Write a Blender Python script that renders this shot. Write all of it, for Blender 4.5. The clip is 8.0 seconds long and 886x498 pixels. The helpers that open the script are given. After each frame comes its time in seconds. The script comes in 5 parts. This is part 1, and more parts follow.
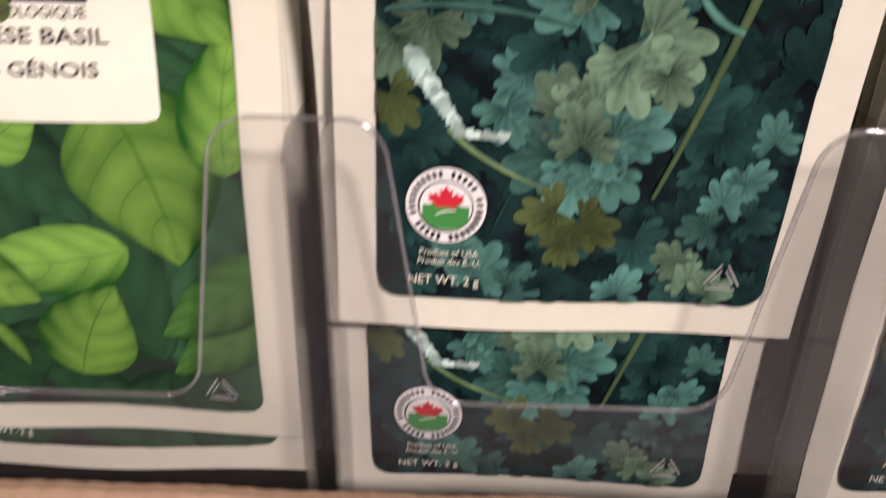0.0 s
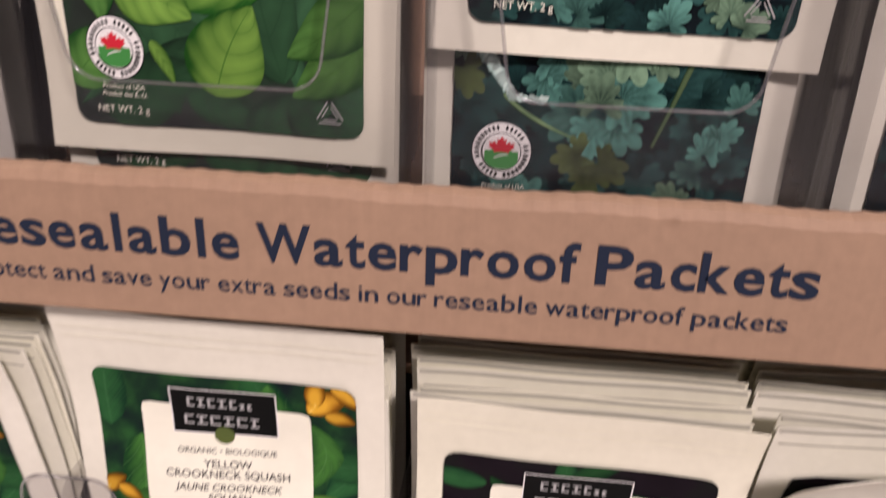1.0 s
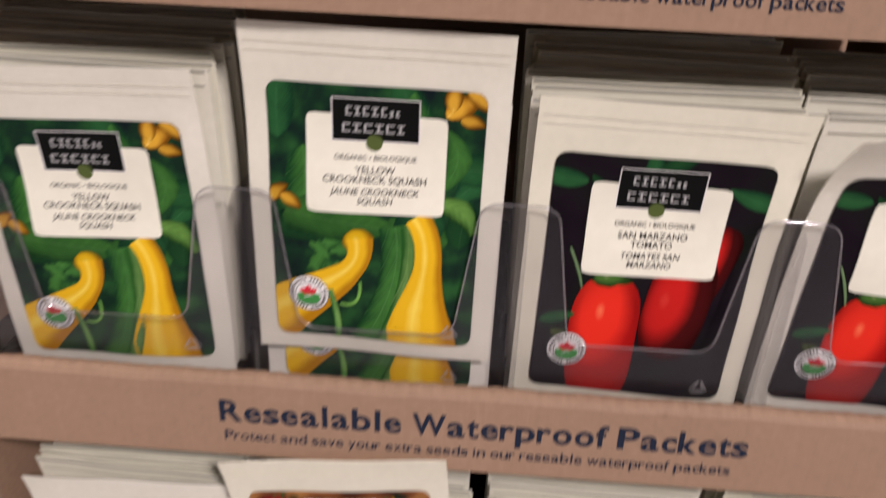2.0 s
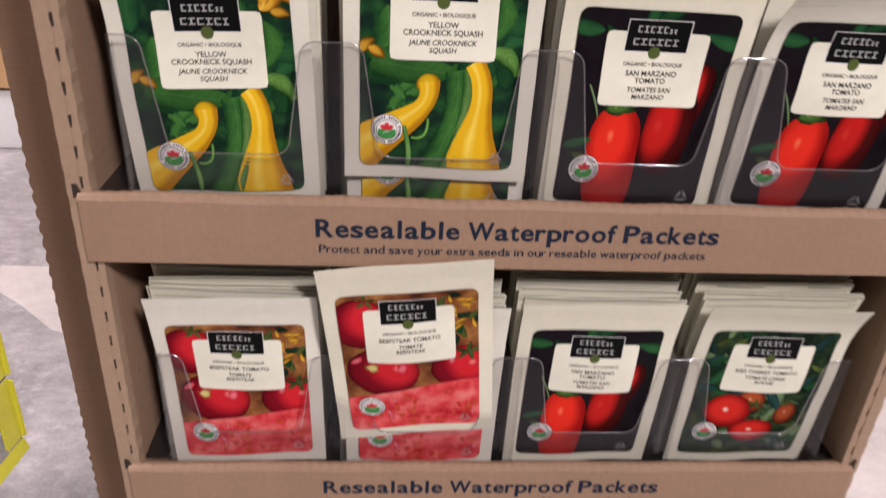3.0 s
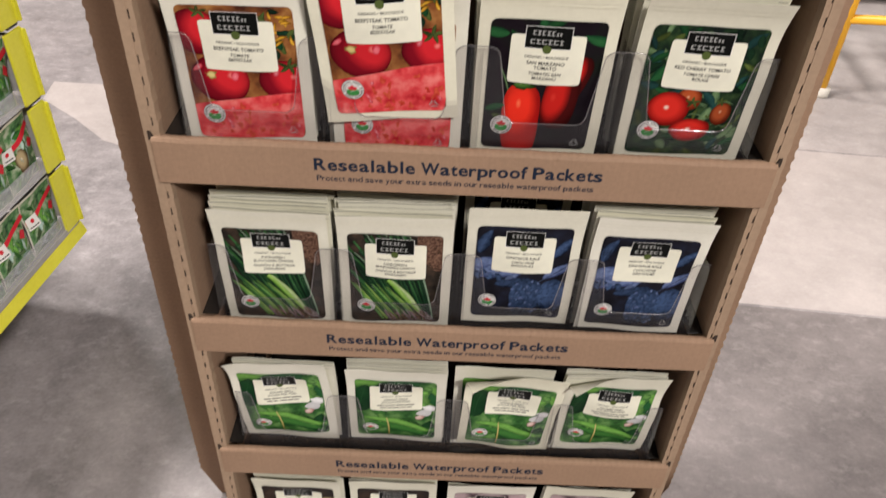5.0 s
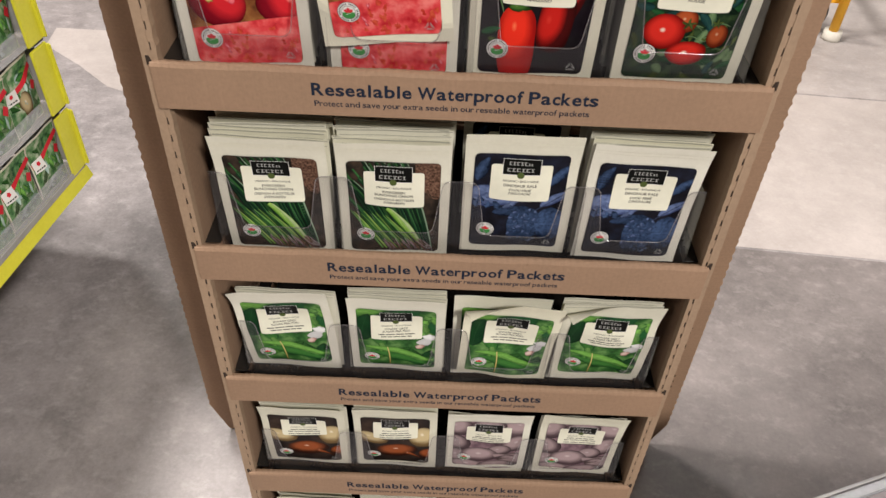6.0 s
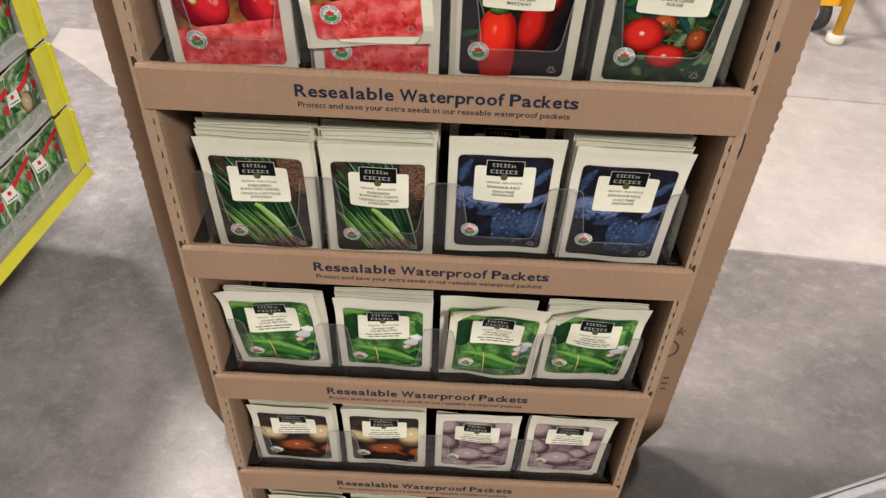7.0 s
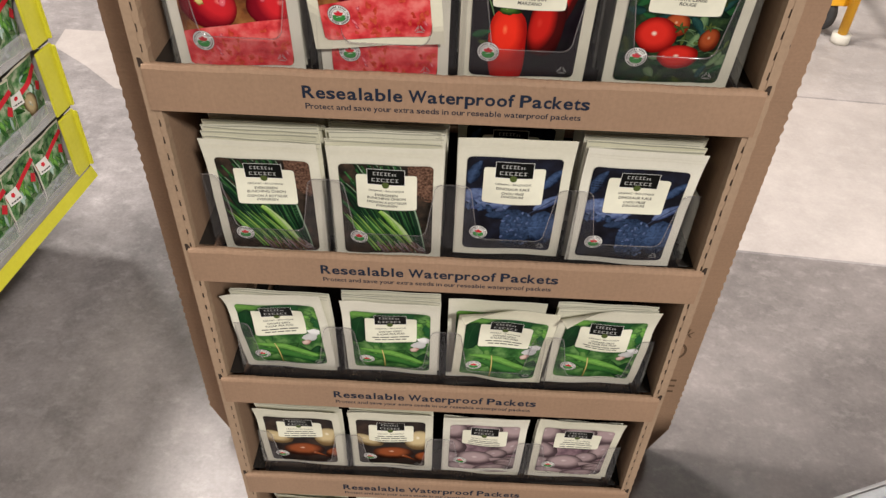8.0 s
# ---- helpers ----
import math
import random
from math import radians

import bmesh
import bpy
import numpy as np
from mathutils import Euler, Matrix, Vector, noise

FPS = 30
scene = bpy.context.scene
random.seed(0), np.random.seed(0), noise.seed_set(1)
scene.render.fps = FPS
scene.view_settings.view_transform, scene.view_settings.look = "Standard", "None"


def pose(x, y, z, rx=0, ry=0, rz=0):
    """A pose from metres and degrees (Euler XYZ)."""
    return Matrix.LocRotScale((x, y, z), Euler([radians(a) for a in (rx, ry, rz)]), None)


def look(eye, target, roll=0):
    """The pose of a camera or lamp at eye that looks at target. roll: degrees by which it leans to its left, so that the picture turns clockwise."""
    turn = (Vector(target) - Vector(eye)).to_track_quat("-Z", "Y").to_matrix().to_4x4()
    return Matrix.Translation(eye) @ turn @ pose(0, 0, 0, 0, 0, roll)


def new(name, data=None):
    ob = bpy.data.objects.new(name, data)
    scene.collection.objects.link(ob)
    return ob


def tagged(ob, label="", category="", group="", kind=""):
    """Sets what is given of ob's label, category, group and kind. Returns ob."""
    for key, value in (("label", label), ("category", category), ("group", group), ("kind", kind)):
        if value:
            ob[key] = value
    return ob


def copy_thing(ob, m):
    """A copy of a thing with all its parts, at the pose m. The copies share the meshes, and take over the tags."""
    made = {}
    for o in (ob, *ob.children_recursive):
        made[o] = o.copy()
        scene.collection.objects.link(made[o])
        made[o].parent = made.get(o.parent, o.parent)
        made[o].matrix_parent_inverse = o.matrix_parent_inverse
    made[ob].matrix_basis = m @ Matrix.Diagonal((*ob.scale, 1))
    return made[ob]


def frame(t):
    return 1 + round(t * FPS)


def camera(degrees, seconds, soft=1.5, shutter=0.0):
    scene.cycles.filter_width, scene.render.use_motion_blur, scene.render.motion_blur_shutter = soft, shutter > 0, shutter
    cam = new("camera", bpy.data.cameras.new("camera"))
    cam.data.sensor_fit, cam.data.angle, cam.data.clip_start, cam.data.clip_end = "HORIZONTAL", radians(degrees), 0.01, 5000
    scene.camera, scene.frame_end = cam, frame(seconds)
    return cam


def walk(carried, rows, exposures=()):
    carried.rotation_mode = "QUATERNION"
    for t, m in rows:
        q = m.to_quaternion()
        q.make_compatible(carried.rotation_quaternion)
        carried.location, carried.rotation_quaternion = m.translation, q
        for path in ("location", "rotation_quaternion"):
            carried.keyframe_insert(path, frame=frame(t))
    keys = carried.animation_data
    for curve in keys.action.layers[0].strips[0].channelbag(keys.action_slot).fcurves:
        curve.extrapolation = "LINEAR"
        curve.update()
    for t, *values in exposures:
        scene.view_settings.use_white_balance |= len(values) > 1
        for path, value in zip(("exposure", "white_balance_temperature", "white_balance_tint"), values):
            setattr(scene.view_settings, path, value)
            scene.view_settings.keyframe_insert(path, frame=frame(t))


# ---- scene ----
cam = camera(59.8, 8.0, 1.4, 0.5)
PATH = [
    (0, (0.035, -0.124, 1.493), (-0.005, 1.672, 0.614), 1.0),
    (0.5, (0.032, -0.157, 1.457), (-0.094, 1.688, 0.696), 1.9),
    (1, (0.03, -0.188, 1.432), (-0.117, 1.646, 0.649), 2.1),
    (1.5, (0.022, -0.218, 1.411), (-0.154, 1.568, 0.528), 1.9),
    (2, (-0.015, -0.281, 1.363), (-0.085, 1.541, 0.542), 2.7),
    (2.2, (-0.026, -0.308, 1.355), (-0.069, 1.512, 0.528), 2.7),
    (3.3, (-0.089, -0.419, 1.347), (0.09, 1.317, 0.369), 3.8),
    (3.5, (-0.087, -0.434, 1.344), (0.091, 1.293, 0.351), 4.2),
    (4, (-0.047, -0.479, 1.332), (0.051, 1.213, 0.271), 4.3),
    (4.5, (-0.02, -0.515, 1.305), (0.025, 1.112, 0.144), 3.4),
    (5, (-0.023, -0.532, 1.29), (0.002, 1.034, 0.046), 3.0),
    (5.2, (-0.026, -0.536, 1.288), (-0.009, 1.006, 0.014), 2.8),
    (6.3, (-0.005, -0.559, 1.276), (0.001, 0.926, -0.064), 2.5),
    (6.5, (0.0, -0.56, 1.278), (0.001, 0.925, -0.062), 2.4),
    (7, (0.009, -0.559, 1.282), (0.0, 0.931, -0.052), 2.5),
    (7.5, (0.006, -0.555, 1.278), (-0.014, 0.936, -0.054), 2.1),
    (8, (0.003, -0.552, 1.278), (-0.012, 0.939, -0.055), 2.3),
]
LIGHTNESS = [(0, 0.04, 6560, 25), (0.5, 0.04, 6530, 28), (1, -0.06, 6530, 28), (1.5, -0.22, 6400, 25), (2.2, -0.24, 6280, 23), (3.5, -0.32, 6220, 20), (4.5, -0.26, 6330, 14), (5, -0.24, 6370, 12), (8, -0.22, 6470, 9)]
walk(cam, [(t, look(eye, target, roll)) for t, eye, target, roll in PATH], LIGHTNESS)

# ---- light and exposure ----
def hall_light(x, y, z, power, size):
    lamp = bpy.data.lights.new("high_bay_light", "AREA")
    lamp.shape, lamp.size, lamp.energy, lamp.color = "DISK", size, power, (1.0, 0.93, 0.875)
    ob = new("high_bay_light", lamp)
    ob.matrix_world = look((x, y, z), (0.0, 0.2, 0.9))


# the strongest hangs in front and to one side; the rest are further bays of the hall
for lamp_at in ((3.0, -5.6, 6.2, 880, 1.0), (-3.6, 0.5, 6.6, 880, 1.4), (-3.0, 3.2, 6.6, 440, 1.0), (3.8, 5.2, 6.6, 150, 1.0), (-4.6, -5.0, 6.6, 60, 1.2)):
    hall_light(*lamp_at)

# ---- small builders ----
def mat_nodes(name):
    m = bpy.data.materials.new(name)
    m.use_nodes = True
    nt = m.node_tree
    return m, nt, nt.nodes["Principled BSDF"]


def node(nt, kind, **inputs):
    n = nt.nodes.new(kind)
    for key, value in inputs.items():
        n.inputs[key.replace("_", " ")].default_value = value
    return n


def ramp(nt, fac, stops):
    r = nt.nodes.new("ShaderNodeValToRGB")
    while len(r.color_ramp.elements) < len(stops):
        r.color_ramp.elements.new(0.5)
    for e, (p, c) in zip(r.color_ramp.elements, stops):
        e.position, e.color = p, (*c, 1)
    nt.links.new(fac, r.inputs["Fac"])
    return r.outputs["Color"]


def mix(nt, kind, fac, a, b):
    n = nt.nodes.new("ShaderNodeMix")
    n.data_type, n.blend_type = "RGBA", kind
    for sock, value in ((n.inputs[0], fac), (n.inputs[6], a), (n.inputs[7], b)):
        if isinstance(value, (int, float)):
            sock.default_value = value
        elif isinstance(value, tuple):
            sock.default_value = (*value, 1)
        else:
            nt.links.new(value, sock)
    return n.outputs[2]


def maths(nt, op, a, b=0.0):
    n = nt.nodes.new("ShaderNodeMath")
    n.operation = op
    for sock, value in zip(n.inputs, (a, b)):
        if isinstance(value, (int, float)):
            sock.default_value = value
        else:
            nt.links.new(value, sock)
    return n.outputs[0]


def bump(nt, bsdf, height, strength, distance):
    b = nt.nodes.new("ShaderNodeBump")
    b.inputs["Strength"].default_value, b.inputs["Distance"].default_value = strength, distance
    nt.links.new(height, b.inputs["Height"])
    nt.links.new(b.outputs["Normal"], bsdf.inputs["Normal"])


def coords(nt, kind="Object"):
    return nt.nodes.new("ShaderNodeTexCoord").outputs[kind]


def noise_of(nt, co, scale, detail=4.0, rough=0.55):
    n = node(nt, "ShaderNodeTexNoise", Scale=scale, Detail=detail, Roughness=rough)
    nt.links.new(co, n.inputs["Vector"])
    return n.outputs["Fac"]


def surface(name, dark, light, scale, roughness=0.6, fine=None, bump_size=0.0, metal=0.0, kind="Object"):
    """A plain surface: colour varying between two tones at two scales, with fine relief."""
    m, nt, b = mat_nodes(name)
    co = coords(nt, kind)
    big = noise_of(nt, co, scale)
    small = noise_of(nt, co, fine or scale * 14, 3)
    fac = maths(nt, "ADD", maths(nt, "MULTIPLY", big, 0.65), maths(nt, "MULTIPLY", small, 0.35))
    nt.links.new(ramp(nt, fac, [(0.3, dark), (0.7, light)]), b.inputs["Base Color"])
    b.inputs["Roughness"].default_value, b.inputs["Metallic"].default_value = roughness, metal
    if bump_size:
        bump(nt, b, small, 0.5, bump_size)
    return m


def cardboard(name, base, ribs):
    """Kraft board: fibres, faint flute lines and small specks."""
    m, nt, b = mat_nodes(name)
    co = coords(nt)
    big = noise_of(nt, co, 6.0)
    fib = noise_of(nt, co, 240.0, 2)
    mp = nt.nodes.new("ShaderNodeMapping")
    mp.inputs["Scale"].default_value = ribs
    nt.links.new(co, mp.inputs["Vector"])
    line = noise_of(nt, mp.outputs["Vector"], 1.0, 1)
    tone = maths(nt, "ADD", maths(nt, "MULTIPLY", big, 0.5), maths(nt, "ADD", maths(nt, "MULTIPLY", fib, 0.32), maths(nt, "MULTIPLY", line, 0.14)))
    lo, hi = tuple(c * 0.82 for c in base), tuple(min(1, c * 1.15) for c in base)
    col = ramp(nt, tone, [(0.32, lo), (0.68, hi)])
    speck = ramp(nt, noise_of(nt, co, 75.0, 1), [(0.74, (1, 1, 1)), (0.80, (0.62, 0.56, 0.5))])
    nt.links.new(mix(nt, "MULTIPLY", 0.6, col, speck), b.inputs["Base Color"])
    b.inputs["Roughness"].default_value = 0.72
    bump(nt, b, line, 0.16, 0.0005)
    return m


def concrete(name, dark, light, scuff):
    """Sealed slab: clouds, blotches, fine aggregate and pale scuffs."""
    m, nt, b = mat_nodes(name)
    co = coords(nt)
    cloud, blotch, grain = noise_of(nt, co, 1.7, 5), noise_of(nt, co, 13.0, 8, 0.72), noise_of(nt, co, 120.0, 3)
    tone = maths(nt, "ADD", maths(nt, "MULTIPLY", cloud, 0.45), maths(nt, "ADD", maths(nt, "MULTIPLY", blotch, 0.42), maths(nt, "MULTIPLY", grain, 0.13)))
    col = ramp(nt, tone, [(0.36, dark), (0.64, light)])
    mp = nt.nodes.new("ShaderNodeMapping")
    mp.inputs["Scale"].default_value, mp.inputs["Rotation"].default_value = (17.0, 24.0, 1.0), (0, 0, 0.6)
    nt.links.new(co, mp.inputs["Vector"])
    streak = ramp(nt, noise_of(nt, mp.outputs["Vector"], 1.3, 6, 0.7), [(0.52, (0, 0, 0)), (0.80, (1, 1, 1))])
    fac = nt.nodes.new("ShaderNodeSeparateColor")
    nt.links.new(streak, fac.inputs[0])
    nt.links.new(mix(nt, "MIX", maths(nt, "MULTIPLY", fac.outputs[0], 0.50), col, scuff), b.inputs["Base Color"])
    nt.links.new(maths(nt, "ADD", maths(nt, "MULTIPLY", blotch, 0.35), 0.28), b.inputs["Roughness"])
    bump(nt, b, blotch, 0.15, 0.001)
    return m


def flat(name, colour, roughness=0.45):
    m, nt, b = mat_nodes(name)
    n = noise_of(nt, coords(nt), 90.0)
    lo = tuple(c * 0.92 for c in colour)
    nt.links.new(ramp(nt, n, [(0.3, lo), (0.7, colour)]), b.inputs["Base Color"])
    b.inputs["Roughness"].default_value = roughness
    b.inputs["Specular IOR Level"].default_value = 0.05
    return m


def island(nt, low, high):
    """A tone of its own for each separate shape of a mesh."""
    g = nt.nodes.new("ShaderNodeNewGeometry")
    return maths(nt, "ADD", maths(nt, "MULTIPLY", g.outputs["Random Per Island"], high - low), low)


def toned(nt, col, low, high):
    n = nt.nodes.new("ShaderNodeVectorMath")
    n.operation = "SCALE"
    nt.links.new(col, n.inputs[0])
    nt.links.new(island(nt, low, high), n.inputs["Scale"])
    return n.outputs[0]


def print_round(name, rim, mid, shine, mottled=0.25, spot=(-0.25, 0.3), scale=60.0, roughness=0.38, edge=0.75):
    """Printed photograph of something round: tone by the shape's own coordinates."""
    m, nt, b = mat_nodes(name)
    uv = nt.nodes.new("ShaderNodeUVMap").outputs["UV"]
    sep = nt.nodes.new("ShaderNodeSeparateXYZ")
    nt.links.new(uv, sep.inputs[0])
    dx, dz = maths(nt, "SUBTRACT", sep.outputs[0], spot[0]), maths(nt, "SUBTRACT", sep.outputs[1], spot[1])
    r = maths(nt, "SQRT", maths(nt, "ADD", maths(nt, "MULTIPLY", dx, dx), maths(nt, "MULTIPLY", dz, dz)))
    r = maths(nt, "ADD", r, maths(nt, "MULTIPLY", maths(nt, "SUBTRACT", noise_of(nt, coords(nt), scale), 0.5), mottled * 2))
    col = ramp(nt, r, [(0.03, shine), (0.17, mid), (0.55, mid), (1.05, rim)])
    ux, uz = sep.outputs[0], sep.outputs[1]
    far = maths(nt, "SQRT", maths(nt, "ADD", maths(nt, "MULTIPLY", ux, ux), maths(nt, "MULTIPLY", uz, uz)))
    soft = maths(nt, "MULTIPLY", maths(nt, "POWER", maths(nt, "MINIMUM", far, 1.0), 6.0), edge)
    col = mix(nt, "MIX", soft, col, tuple(c * 0.22 for c in rim))
    nt.links.new(toned(nt, col, 0.75, 1.1), b.inputs["Base Color"])
    b.inputs["Roughness"].default_value = roughness
    b.inputs["Specular IOR Level"].default_value = 0.05
    return m


def print_tube(name, rim, mid, shine, scale=60.0):
    """Printed photograph of something long and round: tone across its own width."""
    m, nt, b = mat_nodes(name)
    uv = nt.nodes.new("ShaderNodeUVMap").outputs["UV"]
    sep = nt.nodes.new("ShaderNodeSeparateXYZ")
    nt.links.new(uv, sep.inputs[0])
    d = maths(nt, "ABSOLUTE", maths(nt, "SUBTRACT", sep.outputs[1], -0.25))
    d = maths(nt, "ADD", d, maths(nt, "MULTIPLY", maths(nt, "SUBTRACT", noise_of(nt, coords(nt), scale), 0.5), 0.5))
    nt.links.new(ramp(nt, d, [(0.0, shine), (0.28, mid), (0.62, mid), (1.2, rim)]), b.inputs["Base Color"])
    b.inputs["Roughness"].default_value = 0.38
    b.inputs["Specular IOR Level"].default_value = 0.05
    return m


def print_leaf(name, dark, light, vein, veins=7.0, contrast=0.6, scale=70.0):
    """Printed photograph of a leaf: midrib and side veins along the leaf's own coordinates."""
    m, nt, b = mat_nodes(name)
    uv = nt.nodes.new("ShaderNodeUVMap").outputs["UV"]
    sep = nt.nodes.new("ShaderNodeSeparateXYZ")
    nt.links.new(uv, sep.inputs[0])
    s, t = sep.outputs[0], sep.outputs[1]
    at = maths(nt, "ABSOLUTE", t)
    wob = maths(nt, "MULTIPLY", noise_of(nt, coords(nt), scale * 1.5), 0.35)
    ph = maths(nt, "ADD", maths(nt, "MULTIPLY", maths(nt, "SUBTRACT", s, maths(nt, "MULTIPLY", at, 0.34)), veins), wob)
    saw = maths(nt, "ABSOLUTE", maths(nt, "SUBTRACT", maths(nt, "FRACT", ph), 0.5))
    tone = maths(nt, "ADD", maths(nt, "MULTIPLY", maths(nt, "SQRT", saw), contrast * 0.45), maths(nt, "MULTIPLY", t, 0.13))
    tone = maths(nt, "ADD", tone, maths(nt, "MULTIPLY", noise_of(nt, coords(nt), scale, 2), 0.75))
    tone = maths(nt, "ADD", tone, maths(nt, "MULTIPLY", noise_of(nt, coords(nt), scale * 6.0), 0.18))
    tone = maths(nt, "SUBTRACT", tone, maths(nt, "MULTIPLY", maths(nt, "POWER", at, 2.5), 0.40))
    col = ramp(nt, tone, [(0.18, dark), (0.95, light)])
    rib = maths(nt, "LESS_THAN", at, 0.035)
    side = maths(nt, "MULTIPLY", maths(nt, "LESS_THAN", saw, 0.035), 0.55)
    fac = maths(nt, "MAXIMUM", maths(nt, "MULTIPLY", rib, 0.7), side)
    nt.links.new(toned(nt, mix(nt, "MIX", maths(nt, "MULTIPLY", fac, 0.45), col, vein), 0.48, 1.2), b.inputs["Base Color"])
    b.inputs["Roughness"].default_value = 0.38
    b.inputs["Specular IOR Level"].default_value = 0.05
    return m


def print_broad(name, dark, light, vein, low, high):
    """Printed photograph of a smooth broad leaf: swelling between curved side veins, one half in softer light."""
    m, nt, b = mat_nodes(name)
    uv = nt.nodes.new("ShaderNodeUVMap").outputs["UV"]
    sep = nt.nodes.new("ShaderNodeSeparateXYZ")
    nt.links.new(uv, sep.inputs[0])
    s, t = sep.outputs[0], sep.outputs[1]
    at = maths(nt, "ABSOLUTE", t)
    bow = maths(nt, "SUBTRACT", s, maths(nt, "MULTIPLY", maths(nt, "POWER", at, 1.5), 0.30))
    saw = maths(nt, "ABSOLUTE", maths(nt, "SUBTRACT", maths(nt, "FRACT", maths(nt, "MULTIPLY", bow, 4.3)), 0.5))
    tone = maths(nt, "ADD", maths(nt, "MULTIPLY", saw, -0.34), maths(nt, "MULTIPLY", t, -0.17))
    tone = maths(nt, "ADD", tone, maths(nt, "MULTIPLY", noise_of(nt, coords(nt), 95.0, 2), 0.55))
    tone = maths(nt, "ADD", tone, 0.42)
    tone = maths(nt, "SUBTRACT", tone, maths(nt, "MULTIPLY", maths(nt, "POWER", at, 3.0), 0.42))
    col = ramp(nt, tone, [(0.12, dark), (0.92, light)])
    rib = maths(nt, "LESS_THAN", at, 0.022)
    side = maths(nt, "MULTIPLY", maths(nt, "GREATER_THAN", saw, 0.474), 0.6)
    fac = maths(nt, "MULTIPLY", maths(nt, "MAXIMUM", rib, side), 0.6)
    nt.links.new(toned(nt, mix(nt, "MIX", fac, col, vein), low, high), b.inputs["Base Color"])
    b.inputs["Roughness"].default_value = 0.38
    b.inputs["Specular IOR Level"].default_value = 0.05
    return m


def print_fan(name, dark, light, scale=170.0):
    """Printed photograph of a fan-shaped leaflet: veins spread from its stalk, lighter towards the teeth."""
    m, nt, b = mat_nodes(name)
    uv = nt.nodes.new("ShaderNodeUVMap").outputs["UV"]
    sep = nt.nodes.new("ShaderNodeSeparateXYZ")
    nt.links.new(uv, sep.inputs[0])
    x, y = sep.outputs[0], sep.outputs[1]
    r = maths(nt, "SQRT", maths(nt, "ADD", maths(nt, "MULTIPLY", x, x), maths(nt, "MULTIPLY", y, y)))
    ang = maths(nt, "ARCTAN2", y, x)
    vein = maths(nt, "ABSOLUTE", maths(nt, "SUBTRACT", maths(nt, "FRACT", maths(nt, "ADD", maths(nt, "MULTIPLY", ang, 2.3), 0.5)), 0.5))
    tone = maths(nt, "ADD", maths(nt, "MULTIPLY", vein, 0.30), maths(nt, "MULTIPLY", r, 0.46))
    tone = maths(nt, "ADD", tone, maths(nt, "MULTIPLY", noise_of(nt, coords(nt), scale, 3), 0.80))
    tone = maths(nt, "ADD", tone, maths(nt, "MULTIPLY", noise_of(nt, coords(nt), scale * 7.0), 0.20))
    nt.links.new(toned(nt, ramp(nt, tone, [(0.40, dark), (1.0, light)]), 0.40, 1.15), b.inputs["Base Color"])
    b.inputs["Roughness"].default_value = 0.38
    b.inputs["Specular IOR Level"].default_value = 0.05
    return m


def print_blur(name, *tones, scale=45.0, roughness=0.38):
    """Printed out-of-focus background in several tones."""
    m, nt, b = mat_nodes(name)
    co = coords(nt)
    n = noise_of(nt, co, scale, 3, 0.5)
    k = len(tones)
    nt.links.new(ramp(nt, n, [(0.32 + 0.36 * i / max(1, k - 1), c) for i, c in enumerate(tones)]), b.inputs["Base Color"])
    b.inputs["Roughness"].default_value = roughness
    b.inputs["Specular IOR Level"].default_value = 0.05
    return m


def mesh_of(name, verts, faces, materials, slots=None, uvs=None, smooth=False):
    me = bpy.data.meshes.new(name)
    me.from_pydata(verts, [], faces)
    for m in materials if isinstance(materials, (list, tuple)) else [materials]:
        me.materials.append(m)
    if slots is not None:
        me.polygons.foreach_set("material_index", slots)
    if uvs is not None:
        layer = me.uv_layers.new(name="UVMap")
        idx = np.empty(len(me.loops), dtype=np.int32)
        me.loops.foreach_get("vertex_index", idx)
        layer.data.foreach_set("uv", np.asarray(uvs, dtype=np.float32)[idx].ravel())
    if smooth:
        me.polygons.foreach_set("use_smooth", [True] * len(me.polygons))
    me.update()
    return me


def part(name, me, parent, label=""):
    ob = new(name, me)
    ob.parent = parent
    if label:
        ob["label"] = label
    return ob


def box_mesh(name, size, centre, material, bevel=0.0, segments=2):
    bm = bmesh.new()
    bmesh.ops.create_cube(bm, size=1)
    for v in bm.verts:
        v.co = Vector((v.co.x * size[0] + centre[0], v.co.y * size[1] + centre[1], v.co.z * size[2] + centre[2]))
    if bevel:
        bmesh.ops.bevel(bm, geom=bm.edges[:], offset=bevel, segments=segments, affect="EDGES")
    me = bpy.data.meshes.new(name)
    bm.to_mesh(me)
    bm.free()
    me.materials.append(material)
    return me


def tube_mesh(name, points, radius, material, sides=10):
    verts, faces = [], []
    for i, p in enumerate(points):
        p = Vector(p)
        a, b = Vector(points[max(0, i - 1)]), Vector(points[min(len(points) - 1, i + 1)])
        q = (b - a).to_track_quat("Z", "Y")
        for k in range(sides):
            c = 2 * math.pi * k / sides
            verts.append(p + q @ Vector((radius * math.cos(c), radius * math.sin(c), 0)))
    for i in range(len(points) - 1):
        for k in range(sides):
            a, b = i * sides + k, i * sides + (k + 1) % sides
            faces.append((a, b, b + sides, a + sides))
    faces += [tuple(range(sides))[::-1], tuple(range((len(points) - 1) * sides, len(points) * sides))]
    return mesh_of(name, verts, faces, material, smooth=True)


